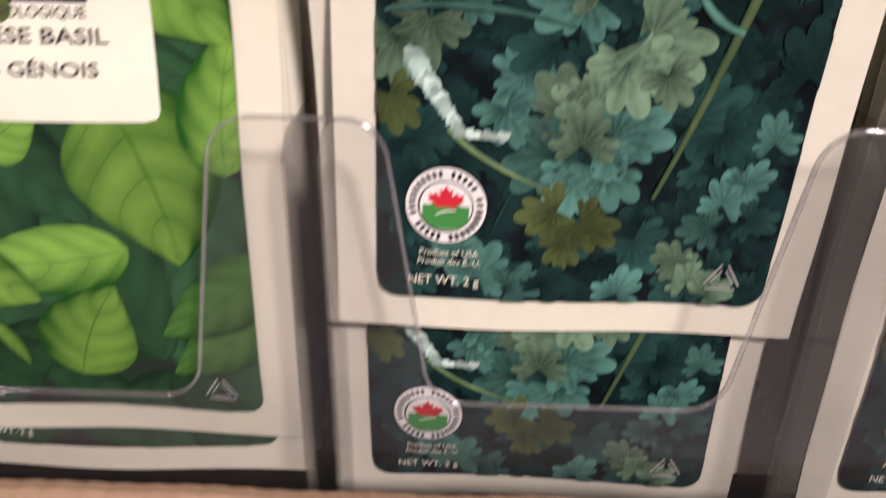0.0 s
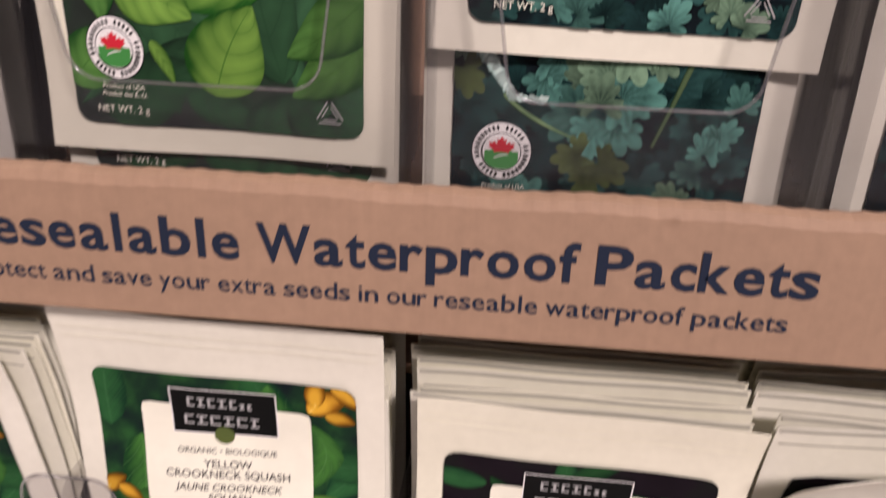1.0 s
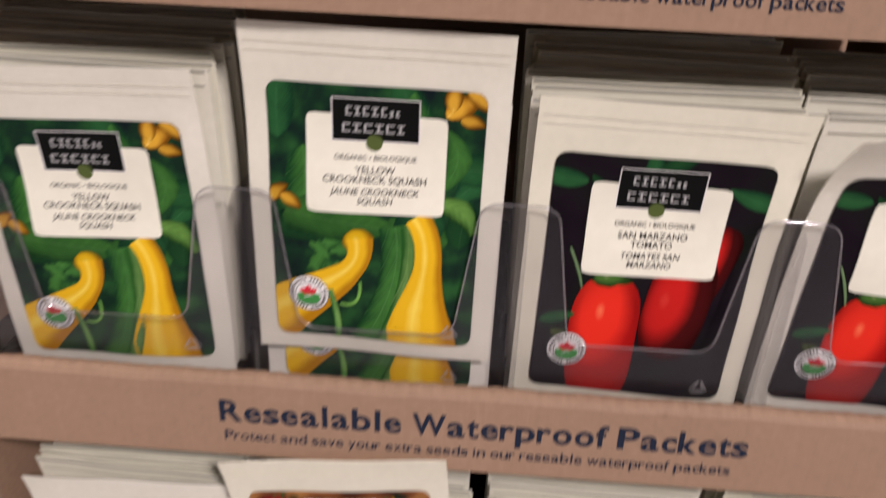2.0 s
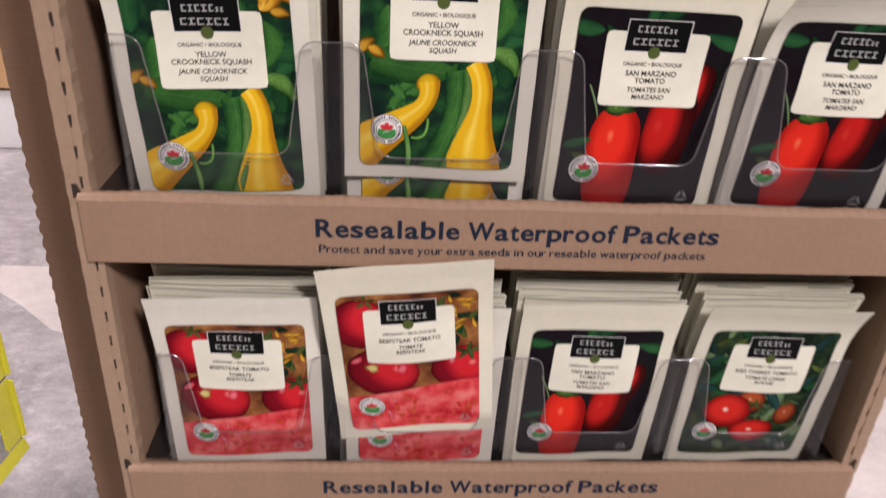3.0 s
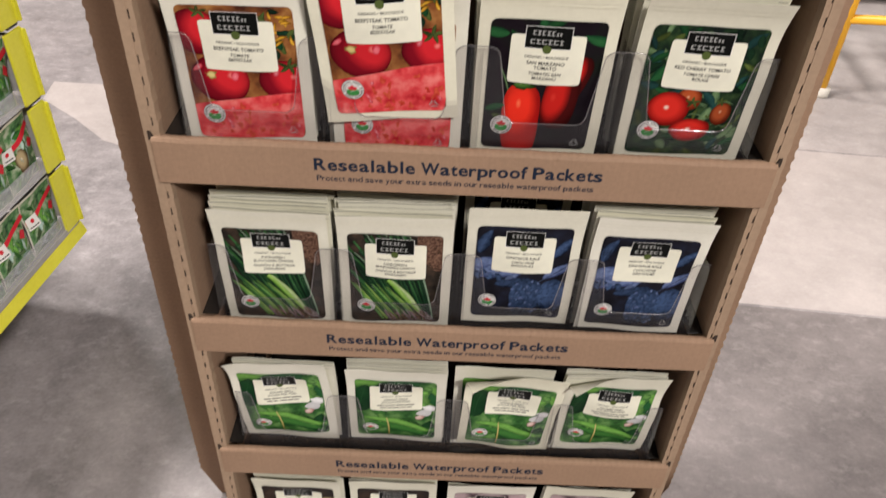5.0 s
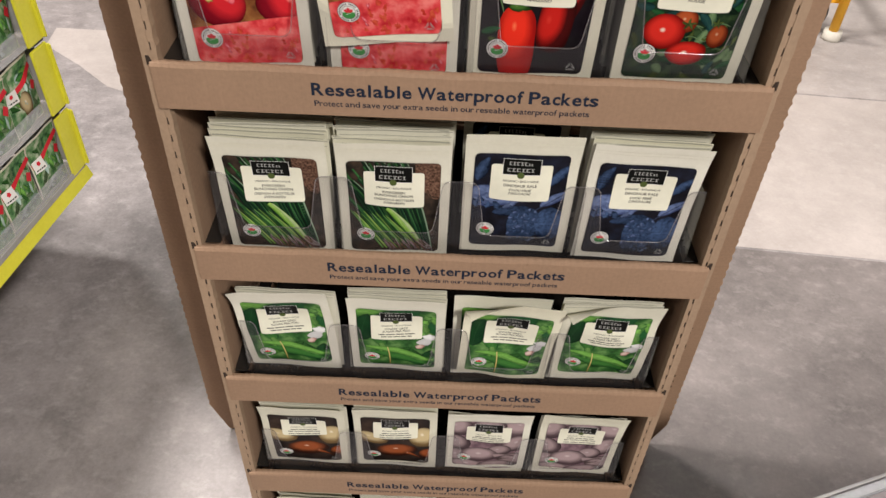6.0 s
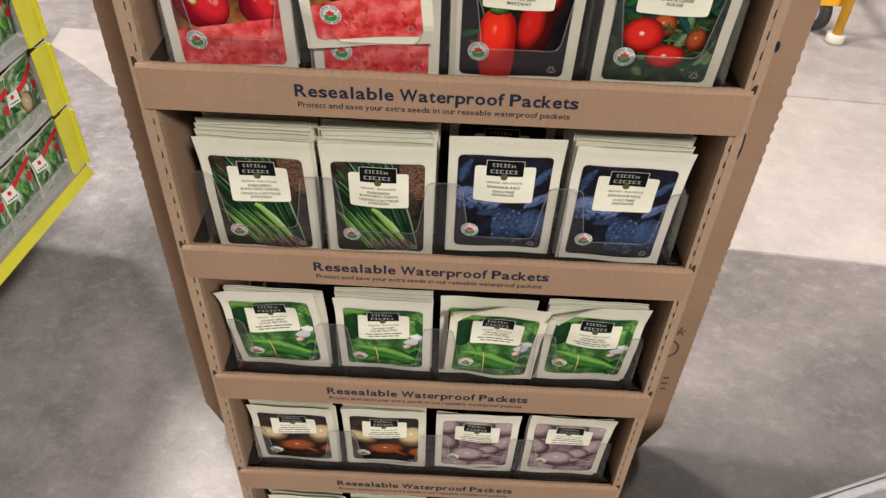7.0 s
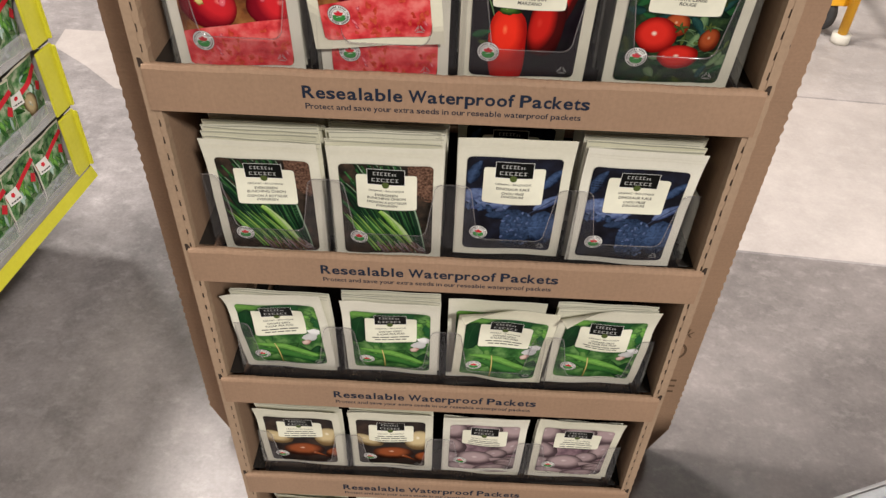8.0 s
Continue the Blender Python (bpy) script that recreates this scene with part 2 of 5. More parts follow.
def sheet_mesh(name, outline, thickness, material, axis="y"):
    """A flat sheet cut to an outline (across, up), as thick as given behind its front."""
    n = len(outline)
    front = [(x, 0.0, z) if axis == "y" else (0.0, x, z) for x, z in outline]
    back = [(x, thickness, z) if axis == "y" else (thickness, x, z) for x, z in outline]
    bm = bmesh.new()
    f = [bm.verts.new(v) for v in front]
    g = [bm.verts.new(v) for v in back]
    bm.faces.new(f)
    bm.faces.new(g[::-1])
    for i in range(n):
        j = (i + 1) % n
        bm.faces.new((f[j], f[i], g[i], g[j]))
    bmesh.ops.recalc_face_normals(bm, faces=bm.faces[:])
    bmesh.ops.triangulate(bm, faces=[fa for fa in bm.faces if len(fa.verts) > 4])
    me = bpy.data.meshes.new(name)
    bm.to_mesh(me)
    bm.free()
    me.materials.append(material)
    return me


TEXTS = {}


def letters(text, height, shear=0.0, space=1.0, wide=1.0, bold=0.0):
    """Flat letters in the built-in font: vertices (x, z) centred across, baseline 0, capitals as high as given; and faces."""
    key = (text, height, shear, space, wide, bold)
    if key not in TEXTS:
        cu = bpy.data.curves.new("letters", "FONT")
        cu.body, cu.align_x, cu.shear, cu.space_character = text, "CENTER", shear, space
        cu.resolution_u, cu.offset = 3, bold
        ob = bpy.data.objects.new("letters", cu)
        scene.collection.objects.link(ob)
        me = bpy.data.meshes.new_from_object(ob.evaluated_get(bpy.context.evaluated_depsgraph_get()))
        k = height / 0.69
        TEXTS[key] = ([(v.co.x * k * wide, v.co.y * k) for v in me.vertices], [tuple(p.vertices) for p in me.polygons])
        bpy.data.objects.remove(ob)
        bpy.data.meshes.remove(me)
        bpy.data.curves.remove(cu)
    return TEXTS[key]


# ---- materials ----
KRAFT = cardboard("kraft_board", (0.300, 0.190, 0.118), (3.0, 3.0, 420.0))
KRAFT_LIP = cardboard("kraft_board_lip", (0.300, 0.190, 0.118), (330.0, 3.0, 3.0))
KRAFT_EDGE = cardboard("kraft_cut_edge", (0.335, 0.232, 0.15), (200.0, 200.0, 200.0))
SLOT_SHADE = surface("slot_shade", (0.022, 0.013, 0.008), (0.04, 0.024, 0.014), 60.0, 0.9)
INK = flat("navy_ink", (0.017, 0.024, 0.042), 0.6)


def pouch_film(name):
    """Cream matt film: faint clouding and creases, each packet a little whiter, creamier or greyer than the next."""
    m, nt, b = mat_nodes(name)
    co = coords(nt)
    info = nt.nodes.new("ShaderNodeObjectInfo").outputs["Random"]
    cream = ramp(nt, info, [(0.0, (0.790, 0.775, 0.660)), (0.45, (0.715, 0.700, 0.565)), (0.7, (0.775, 0.757, 0.590)), (1.0, (0.665, 0.652, 0.535))])
    cloud = ramp(nt, maths(nt, "ADD", maths(nt, "MULTIPLY", noise_of(nt, co, 22.0), 0.6), maths(nt, "MULTIPLY", noise_of(nt, co, 260.0, 3), 0.4)), [(0.3, (0.88, 0.88, 0.87)), (0.7, (1, 1, 1))])
    nt.links.new(mix(nt, "MULTIPLY", 1.0, cream, cloud), b.inputs["Base Color"])
    b.inputs["Roughness"].default_value = 0.42
    mp = nt.nodes.new("ShaderNodeMapping")
    mp.inputs["Scale"].default_value = (18.0, 18.0, 60.0)
    nt.links.new(co, mp.inputs["Vector"])
    bump(nt, b, noise_of(nt, mp.outputs["Vector"], 1.0, 3), 0.35, 0.0012)
    return m


PAPER = pouch_film("cream_pouch_film")
SEAL_SHADE = flat("grey_seal_and_gap_shade", (0.43, 0.42, 0.35), 0.4)
LABEL = flat("cream_label_print", (0.775, 0.765, 0.62), 0.45)
BLACK = flat("black_print", (0.005, 0.0055, 0.005), 0.4)
TYPE = flat("dark_grey_type", (0.05, 0.05, 0.045), 0.5)
PALE = flat("pale_grey_print", (0.42, 0.42, 0.40), 0.45)
WHITE = flat("white_print", (0.80, 0.79, 0.75), 0.45)
RED = flat("red_print", (0.62, 0.03, 0.045), 0.45)
GREEN = flat("green_print", (0.05, 0.25, 0.06), 0.45)
OLIVE = flat("olive_print", (0.08, 0.11, 0.03), 0.45)
CONCRETE = concrete("sealed_concrete", (0.115, 0.105, 0.104), (0.335, 0.305, 0.300), (0.50, 0.465, 0.455))
CONCRETE_BROWN_SHADE = concrete("shaded_brown_concrete", (0.088, 0.076, 0.072), (0.215, 0.188, 0.180), (0.36, 0.325, 0.31))
CONCRETE_MID = concrete("mid_concrete", (0.25, 0.225, 0.213), (0.41, 0.372, 0.352), (0.48, 0.44, 0.42))
CONCRETE_PALE = concrete("pale_concrete", (0.29, 0.258, 0.240), (0.43, 0.385, 0.360), (0.47, 0.43, 0.405))
YELLOW = surface("yellow_strip", (0.60, 0.57, 0.03), (0.72, 0.69, 0.05), 9.0, 0.4)
DARK_PLASTIC = surface("dark_glossy_plastic", (0.012, 0.011, 0.010), (0.022, 0.020, 0.018), 30.0, 0.25)
SAFETY = surface("yellow_orange_paint", (0.75, 0.36, 0.01), (0.85, 0.45, 0.02), 9.0, 0.4)
RUBBER = surface("pale_rubber", (0.45, 0.42, 0.36), (0.6, 0.57, 0.5), 20.0, 0.7)
DARK = surface("dark_rubber", (0.02, 0.02, 0.022), (0.05, 0.05, 0.052), 20.0, 0.6)
STEEL = surface("grey_steel", (0.35, 0.36, 0.38), (0.5, 0.51, 0.53), 9.0, 0.35, metal=0.6)
HALL = surface("hall_wall_paint", (0.11, 0.108, 0.105), (0.17, 0.165, 0.16), 1.0, 0.8)
WALL = surface("white_metal_paint", (0.55, 0.54, 0.52), (0.66, 0.65, 0.63), 4.0, 0.5)


def clear_plastic(name, gloss, haze):
    m, nt, b = mat_nodes(name)
    out = nt.nodes["Material Output"]
    tr = node(nt, "ShaderNodeBsdfTransparent", Color=(0.925, 0.92, 0.925, 1))
    gl = node(nt, "ShaderNodeBsdfGlossy", Roughness=0.10)
    df = node(nt, "ShaderNodeBsdfDiffuse", Color=(0.75, 0.74, 0.78, 1))
    lw = node(nt, "ShaderNodeLayerWeight", Blend=0.5)
    fr = maths(nt, "ADD", maths(nt, "MULTIPLY", maths(nt, "POWER", lw.outputs["Facing"], 4.0), 0.6), gloss)
    a = nt.nodes.new("ShaderNodeMixShader")
    a.inputs[0].default_value = haze
    nt.links.new(tr.outputs[0], a.inputs[1])
    nt.links.new(df.outputs[0], a.inputs[2])
    c = nt.nodes.new("ShaderNodeMixShader")
    nt.links.new(fr, c.inputs[0])
    nt.links.new(a.outputs[0], c.inputs[1])
    nt.links.new(gl.outputs[0], c.inputs[2])
    nt.links.new(c.outputs[0], out.inputs[0])
    nt.nodes.remove(b)
    return m


PLASTIC = clear_plastic("clear_plastic", 0.018, 0.005)
HAZY = clear_plastic("hazy_shelf_front", 0.05, 0.22)
PLASTIC_RIM = clear_plastic("clear_plastic_rim", 0.20, 0.04)

# ---- the hall ----
floor = tagged(new("floor", mesh_of("floor", [(-9, -9, 0), (9, -9, 0), (9, 9, 0), (-9, 9, 0)], [(0, 1, 2, 3)], CONCRETE)),
               "smooth grey sealed concrete shop floor with stains", "floor", kind="structure")
part("pale_patch", mesh_of("pale_patch", [(x, y, 0.0004) for x, y in ((-1.39, 1.95), (-1.375, 1.82), (-1.22, 1.70), (-1.08, 1.57), (-0.62, 1.38), (-0.60, 1.93))], [(0, 1, 2, 3, 4, 5)], CONCRETE_PALE), floor, "worn pale concrete patch")
part("pale_slab", mesh_of("pale_slab", [(x, y, 0.0004) for x, y in ((0.30, 0.955), (0.74, 0.925), (1.10, 0.895), (6, 0.80), (6, 1.60), (1.41, 1.68), (0.2, 1.78))], [(0, 1, 2, 3, 4, 5, 6)], CONCRETE_PALE), floor, "pale worn concrete slab")
# brownish slab; its darker colour holds the shade right of the stand
part("brown_slab", mesh_of("brown_slab", [(x, y, 0.0004) for x, y in ((0.20, -1.6), (6, -1.6), (6, 0.792), (1.10, 0.887), (0.74, 0.917), (0.30, 0.947))], [(0, 1, 2, 3, 4, 5)], CONCRETE_BROWN_SHADE), floor, "brownish slab with fine pale marbling, darkened for the shade beside the stand")
part("far_slab", mesh_of("far_slab", [(x, y, 0.0004) for x, y in ((0.2, 1.788), (1.41, 1.688), (6, 1.608), (6, 6), (0.2, 6))], [(0, 1, 2, 3, 4)], CONCRETE_MID), floor, "mid grey concrete slab")
for nm, size, centre in (("wall_north", (18, 0.2, 7), (0, 9.1, 3.5)), ("wall_south", (18, 0.2, 7), (0, -9.1, 3.5)),
                         ("wall_east", (0.2, 18, 7), (9.1, 0, 3.5)), ("wall_west", (0.2, 18, 7), (-9.1, 0, 3.5)), ("ceiling", (18.4, 18.4, 0.2), (0, 0, 7.1))):
    tagged(new(nm, box_mesh(nm, size, centre, HALL)), "plain painted " + ("ceiling deck" if nm == "ceiling" else "hall wall"), nm.split("_")[0], kind="structure")

# ---- the cardboard stand ----
LIPS = [1.368 - 0.2 * k for k in range(7)]
LIP_H, HALF, DEEP = 0.0425, 0.2525, 0.30
stand = tagged(new("display_stand"), "tall brown corrugated cardboard display stand with seven shelves", "display stand")


def wavy(x, z0, z1, amp, step=0.0055, period=0.017, ph=0.0):
    n = max(2, int(abs(z1 - z0) / step))
    return [(x + amp * math.sin(2 * math.pi * (z0 + (z1 - z0) * i / n) / period + ph) * (0.6 + 0.4 * math.sin(z0 + 37.0 * i / n)), z0 + (z1 - z0) * i / n) for i in range(n + 1)]


panel_outline = [(-0.405, 0.004), (0.405, 0.004)] + wavy(0.432, 0.075, 1.9, 0.0016) + wavy(-0.432, 1.9, 0.075, 0.0016)
back = part("back_panel", sheet_mesh("back_panel", panel_outline, 0.006, KRAFT), stand, "wide corrugated back panel with wavy cut edges")
back.location.y = 0.318
TOP = 1.74
for side in (-1, 1):
    wall = part("side_wall", box_mesh("side_wall", (0.013, DEEP - 0.012, TOP), (side * 0.2523, 0.012 + (DEEP - 0.012) / 2, TOP / 2), KRAFT), stand, "double corrugated side wall")
    for x, w in ((side * 0.2470, 0.0036), (side * 0.2543, 0.0078)):
        pts = wavy(x + w / 2, 0.0, TOP, 0.0005, ph=x * 900) + wavy(x - w / 2, TOP, 0.0, 0.0003)
        ob = part("front_edge", sheet_mesh("front_edge", pts, 0.0095, KRAFT_EDGE), wall, "folded cut edge")
        ob.location.y = 0.0035
    # dark strip behind the slits, coloured as the shade inside them
    part("perforation", box_mesh("perforation", (0.0030, 0.004, TOP), (side * 0.2496, 0.0064, TOP / 2), SLOT_SHADE), wall, "dark strip for the shade inside the perforations")
    verts, faces = [], []
    z = 0.004
    while z < TOP - 0.01:
        for dx, dz in ((-0.0012, 0), (0.0012, 0), (0.0012, 0.0105), (-0.0012, 0.0105)):
            verts.append((side * 0.2496 + dx, 0.0039, z + dz))
        k = len(verts)
        faces.append((k - 4, k - 3, k - 2, k - 1))
        z += 0.0175
    part("perforation_bridge", mesh_of("perforation_bridge", verts, faces, KRAFT_EDGE), wall)
part("top_panel", box_mesh("top_panel", (0.490, DEEP, 0.006), (0, DEEP / 2 + 0.003, TOP - 0.02), KRAFT), stand)


ADVANCE = dict(zip("abcdefghijklmnopqrstuvwxyzPRW ", (575, 613, 476, 613, 561, 339, 547, 613, 270, 253, 524, 285, 930, 613, 604, 613, 613, 408, 477, 353, 613, 501, 778, 524, 504, 450, 605, 660, 940, 260)))


def spaced_line(text, height, x0, x1, bold):
    """A printed line whose letters stand at the widths of a plain humanist typeface, from x0 to x1."""
    unit = (x1 - x0) / sum(ADVANCE[c] for c in text)
    verts, faces, at = [], [], x0
    for c in text:
        cell = ADVANCE[c] * unit
        if c != " ":
            v, f = letters(c, height, 0.0, 1.0, 1.0, bold)
            lo, hi = min(p[0] for p in v), max(p[0] for p in v)
            side = 18 if c in "RWkyvwxtrfsP" else 78
            k = (cell - side * unit) / (hi - lo)
            k = min(1.7, max(0.85, k)) if c not in "il" else 1.1
            base = len(verts)
            verts += [(at + cell / 2 + (p[0] - (lo + hi) / 2) * k, p[1]) for p in v]
            faces += [tuple(base + i for i in q) for q in f]
        at += cell
    return verts, faces


def lip_mesh(w, h, seed):
    """Folded front lip: rounded top fold, faint dents."""
    rnd = random.Random(seed)
    ph = rnd.random() * 6
    prof = [(0.010, -h), (0.0, -h), (-0.0002, -h * 0.6), (0.0, -h * 0.3), (0.0002, -0.004), (0.0014, -0.0012), (0.004, 0.0), (0.0075, -0.0008), (0.009, -0.004), (0.009, -h + 0.004), (0.16, -h + 0.004), (0.16, -h)]
    n = 240
    verts, faces = [], []
    for i in range(n + 1):
        x = -w + 2 * w * i / n
        crush = 0.00022 * math.sin(x * 900 + ph) + 0.0003 * math.sin(x * 61 + ph * 2) + 0.0002 * math.sin(x * 171 + ph)
        for y, z in prof:
            verts.append((x, y, z + (crush if z > -0.005 else 0.0)))
    k = len(prof)
    for i in range(n):
        for j in range(k):
            a, b = i * k + j, i * k + (j + 1) % k
            faces.append((a, b, b + k, a + k))
    faces += [tuple(range(k)), tuple(range(n * k, n * k + k))[::-1]]
    me = mesh_of("tray", verts, faces, KRAFT_LIP)
    bm = bmesh.new()
    bm.from_mesh(me)
    bmesh.ops.recalc_face_normals(bm, faces=bm.faces[:])
    bm.to_mesh(me)
    bm.free()
    return me


for k, top in enumerate(LIPS):
    lip = part("shelf_tray", lip_mesh(HALF, LIP_H, k), stand, "shelf tray with a folded front lip")
    lip.location.z = top
    deck = part("shelf_deck", box_mesh("shelf_deck", (0.490, 0.14, 0.004), (0, 0.231, -LIP_H + 0.002), KRAFT), lip)
    for text, size, z, x0, x1, bold in (("Resealable Waterproof Packets", 0.0110, -0.0232, -0.1232, 0.1130, 0.024), ("Protect and save your extra seeds in our reseable waterproof packets", 0.0052, -0.0335, -0.1215, 0.1072, 0.010)):
        v, f = spaced_line(text, size, x0, x1, bold)
        part("printed_line", mesh_of("printed_line", [(px, -0.00035, z + pz) for px, pz in v], f, INK), lip, "navy printed lettering")
    for side in (-1, 1):
        # flat dark sheet, coloured as the shade within the corner notch
        slot = part("corner_slot", sheet_mesh("corner_slot", [(side * 0.2505, -0.001), (side * 0.2550, -0.004), (side * 0.2550, 0.0045), (side * 0.2525, 0.0042)], 0.001, SLOT_SHADE), lip, "dark sheet for the shade in the slot where the tray hooks in")
        slot.location.y = 0.0026

# ---- seed packets ----
W, H = 0.105, 0.145
PIC = (-0.0435, 0.0435, 0.008, 0.1225, 0.005)


def clamp(x, z, rect=PIC):
    x0, x1, z0, z1, r = rect
    x, z = min(max(x, x0), x1), min(max(z, z0), z1)
    cx, cz = min(max(x, x0 + r), x1 - r), min(max(z, z0 + r), z1 - r)
    dx, dz = x - cx, z - cz
    d = math.hypot(dx, dz)
    if d > r and dx and dz:
        x, z = cx + dx * r / d, cz + dz * r / d
    return x, z


class Art:
    """Flat printed shapes laid over one another."""

    def __init__(self):
        self.v, self.uv, self.f, self.slot, self.mats, self.layer = [], [], [], [], [], 0

    def add(self, pts, uvs, faces, material, clip=True):
        if material not in self.mats:
            self.mats.append(material)
        k, base = self.mats.index(material), len(self.v)
        self.layer += 1
        for p in pts:
            x, z = clamp(*p) if clip else p
            self.v.append((x, z, self.layer))
        self.uv += uvs
        self.f += [tuple(base + i for i in f) for f in faces]
        self.slot += [k] * len(faces)

    def rect(self, x0, x1, z0, z1, material, nx=30, nz=40, clip=True):
        pts = [(x0 + (x1 - x0) * i / nx, z0 + (z1 - z0) * j / nz) for j in range(nz + 1) for i in range(nx + 1)]
        uvs = [(i / nx, j / nz) for j in range(nz + 1) for i in range(nx + 1)]
        faces = [(j * (nx + 1) + i, j * (nx + 1) + i + 1, (j + 1) * (nx + 1) + i + 1, (j + 1) * (nx + 1) + i) for j in range(nz) for i in range(nx)]
        self.add(pts, uvs, faces, material, clip)

    def blob(self, cx, cz, rx, rz, turn, material, wob=0.0, n=28, seed=0, square=2.0, clip=True, lobes=0):
        rnd = random.Random(seed)
        p1, p2, p3 = (rnd.random() * 6.3 for _ in range(3))
        c, s = math.cos(radians(turn)), math.sin(radians(turn))
        pts, uvs, faces = [(cx, cz)], [(0.0, 0.0)], []
        for ring in (0.2, 0.4, 0.6, 0.8, 1.0):
            for i in range(n):
                a = 2 * math.pi * i / n
                k = (abs(math.cos(a)) ** square + abs(math.sin(a)) ** square) ** (-1 / square)
                k *= 1 + wob * (math.sin(3 * a + p1) + 0.7 * math.sin(5 * a + p2) + 0.5 * math.sin(9 * a + p3))
                if lobes:
                    k *= 1 + 0.16 * abs(math.sin(lobes * a / 2)) - 0.1
                ux, uz = ring * k * math.cos(a), ring * k * math.sin(a)
                pts.append((cx + c * ux * rx - s * uz * rz, cz + s * ux * rx + c * uz * rz))
                uvs.append((ux, uz))
        for i in range(n):
            j = (i + 1) % n
            faces.append((0, 1 + i, 1 + j))
            for r in (0, 1, 2, 3):
                faces.append((1 + r * n + i, 1 + (r + 1) * n + i, 1 + (r + 1) * n + j, 1 + r * n + j))
        self.add(pts, uvs, faces, material, clip)

    def ribbon(self, points, widths, material, n=36, clip=True):
        """A tapering strip along a smooth curve; its own coordinates run along (0 to 1) and across (-1 to 1)."""
        P = [Vector(p) for p in points]
        line = []
        for i in range(n + 1):
            t = i / n
            q = P
            while len(q) > 1:
                q = [a.lerp(b, t) for a, b in zip(q, q[1:])]
            line.append(q[0])
        pts, uvs, faces = [], [], []
        for i, p in enumerate(line):
            d = (line[min(n, i + 1)] - line[max(0, i - 1)]).normalized()
            if callable(widths):
                w = widths(i / n)
            else:
                t = i / n * (len(widths) - 1)
                j = min(len(widths) - 2, int(t))
                e = t - j
                w = widths[j] * (1 - e) + widths[j + 1] * e
            for k in (-1, -0.5, 0, 0.5, 1):
                pts.append((p.x - d.y * w * k, p.y + d.x * w * k))
                uvs.append((i / n, k))
        for i in range(n):
            a = 5 * i
            faces += [(a + q, a + q + 1, a + q + 6, a + q + 5) for q in range(4)]
        self.add(pts, uvs, faces, material, clip)

    def leaf(self, cx, cz, length, wide, turn, material, bend=0.0):
        c, s = math.cos(radians(turn)), math.sin(radians(turn))
        pts = []
        for u, v in ((-0.5, 0.0), (0.0, bend), (0.5, 0.0)):
            pts.append((cx + c * u * length - s * v * length, cz + s * u * length + c * v * length))
        self.ribbon(pts, lambda t: 0.0002 + wide * 0.5 * math.sin(math.pi * t ** 0.8) ** 0.75, material, 26)

    def ovate(self, base, tip, half, material):
        """A broad leaf from its stalk to its pointed tip, slightly bowed."""
        (x0, z0), (x1, z1) = base, tip
        mid = (0.5 * (x0 + x1) - 0.10 * (z1 - z0), 0.5 * (z0 + z1) + 0.10 * (x1 - x0))
        self.ribbon([base, mid, tip], lambda t: 0.0002 + half * math.sin(math.pi * t ** 0.72) ** 0.72 * (1 - 0.25 * t ** 6), material, 32)

    def leaflet(self, cx, cz, size, turn, material, seed=0):
        """A fan-shaped leaflet as of coriander: three cut lobes, each with rounded teeth."""
        rnd = random.Random(seed)
        n, p1, p2, skew = 84, rnd.uniform(-0.2, 0.2), rnd.random() * 3, rnd.uniform(-0.15, 0.15)
        c, s = math.cos(radians(turn)), math.sin(radians(turn))
        pts, uvs, faces = [(cx, cz)], [(0.0, 0.0)], []
        for ring in (0.35, 0.7, 1.0):
            for i in range(n + 1):
                a = (2 * i / n - 1) * 2.35
                k = 0.52 + 0.48 * math.cos(a * 0.62 + skew)
                k *= 1 - ring * 0.62 * (1 - abs(math.cos(1.5 * a + p1)) ** 0.45)
                k *= 1 - ring * 0.34 * (1 - abs(math.cos(5.2 * a + p2)) ** 0.6)
                ux, uz = ring * k * math.cos(a), ring * k * math.sin(a)
                pts.append((cx + size * (c * ux - s * uz), cz + size * (s * ux + c * uz)))
                uvs.append((ux, uz))
        m = n + 1
        for i in range(n):
            faces += [(0, 1 + i, 2 + i), (1 + i, 1 + m + i, 2 + m + i, 2 + i), (1 + m + i, 1 + 2 * m + i, 2 + 2 * m + i, 2 + m + i)]
        self.add(pts, uvs, faces, material)


EPS = 0.00004


def lay(art, name, bend, parent, label="", lift=0.0006):
    """The printed shapes as one mesh, lying on the packet's bent front."""
    step = min(EPS, 0.0006 / max(1, art.layer))
    verts = [bend(x, z, lift + step * k) for x, z, k in art.v]
    return part(name, mesh_of(name, verts, art.f, art.mats, art.slot, art.uv), parent, label)


def lay_text(text, x, z, height, bend, parent, lift, shear=0.0, material=None, fit=None, bold=0.0, wide=1.0):
    v, f = letters(text, height, shear, 1.0, wide, bold)
    s = 1.0
    if fit:
        s = min(1.0, fit / (2 * max(abs(p[0]) for p in v)))
    me = mesh_of("printed_line", [bend(x + p[0] * s, z + p[1], lift) for p in v], f, material or TYPE)
    return part("printed_line", me, parent)


def U(u, v):
    """A place in the printed picture: across from its left, down from its top, both 0 to 1."""
    return -0.0435 + 0.087 * u, 0.1225 - 0.1145 * v


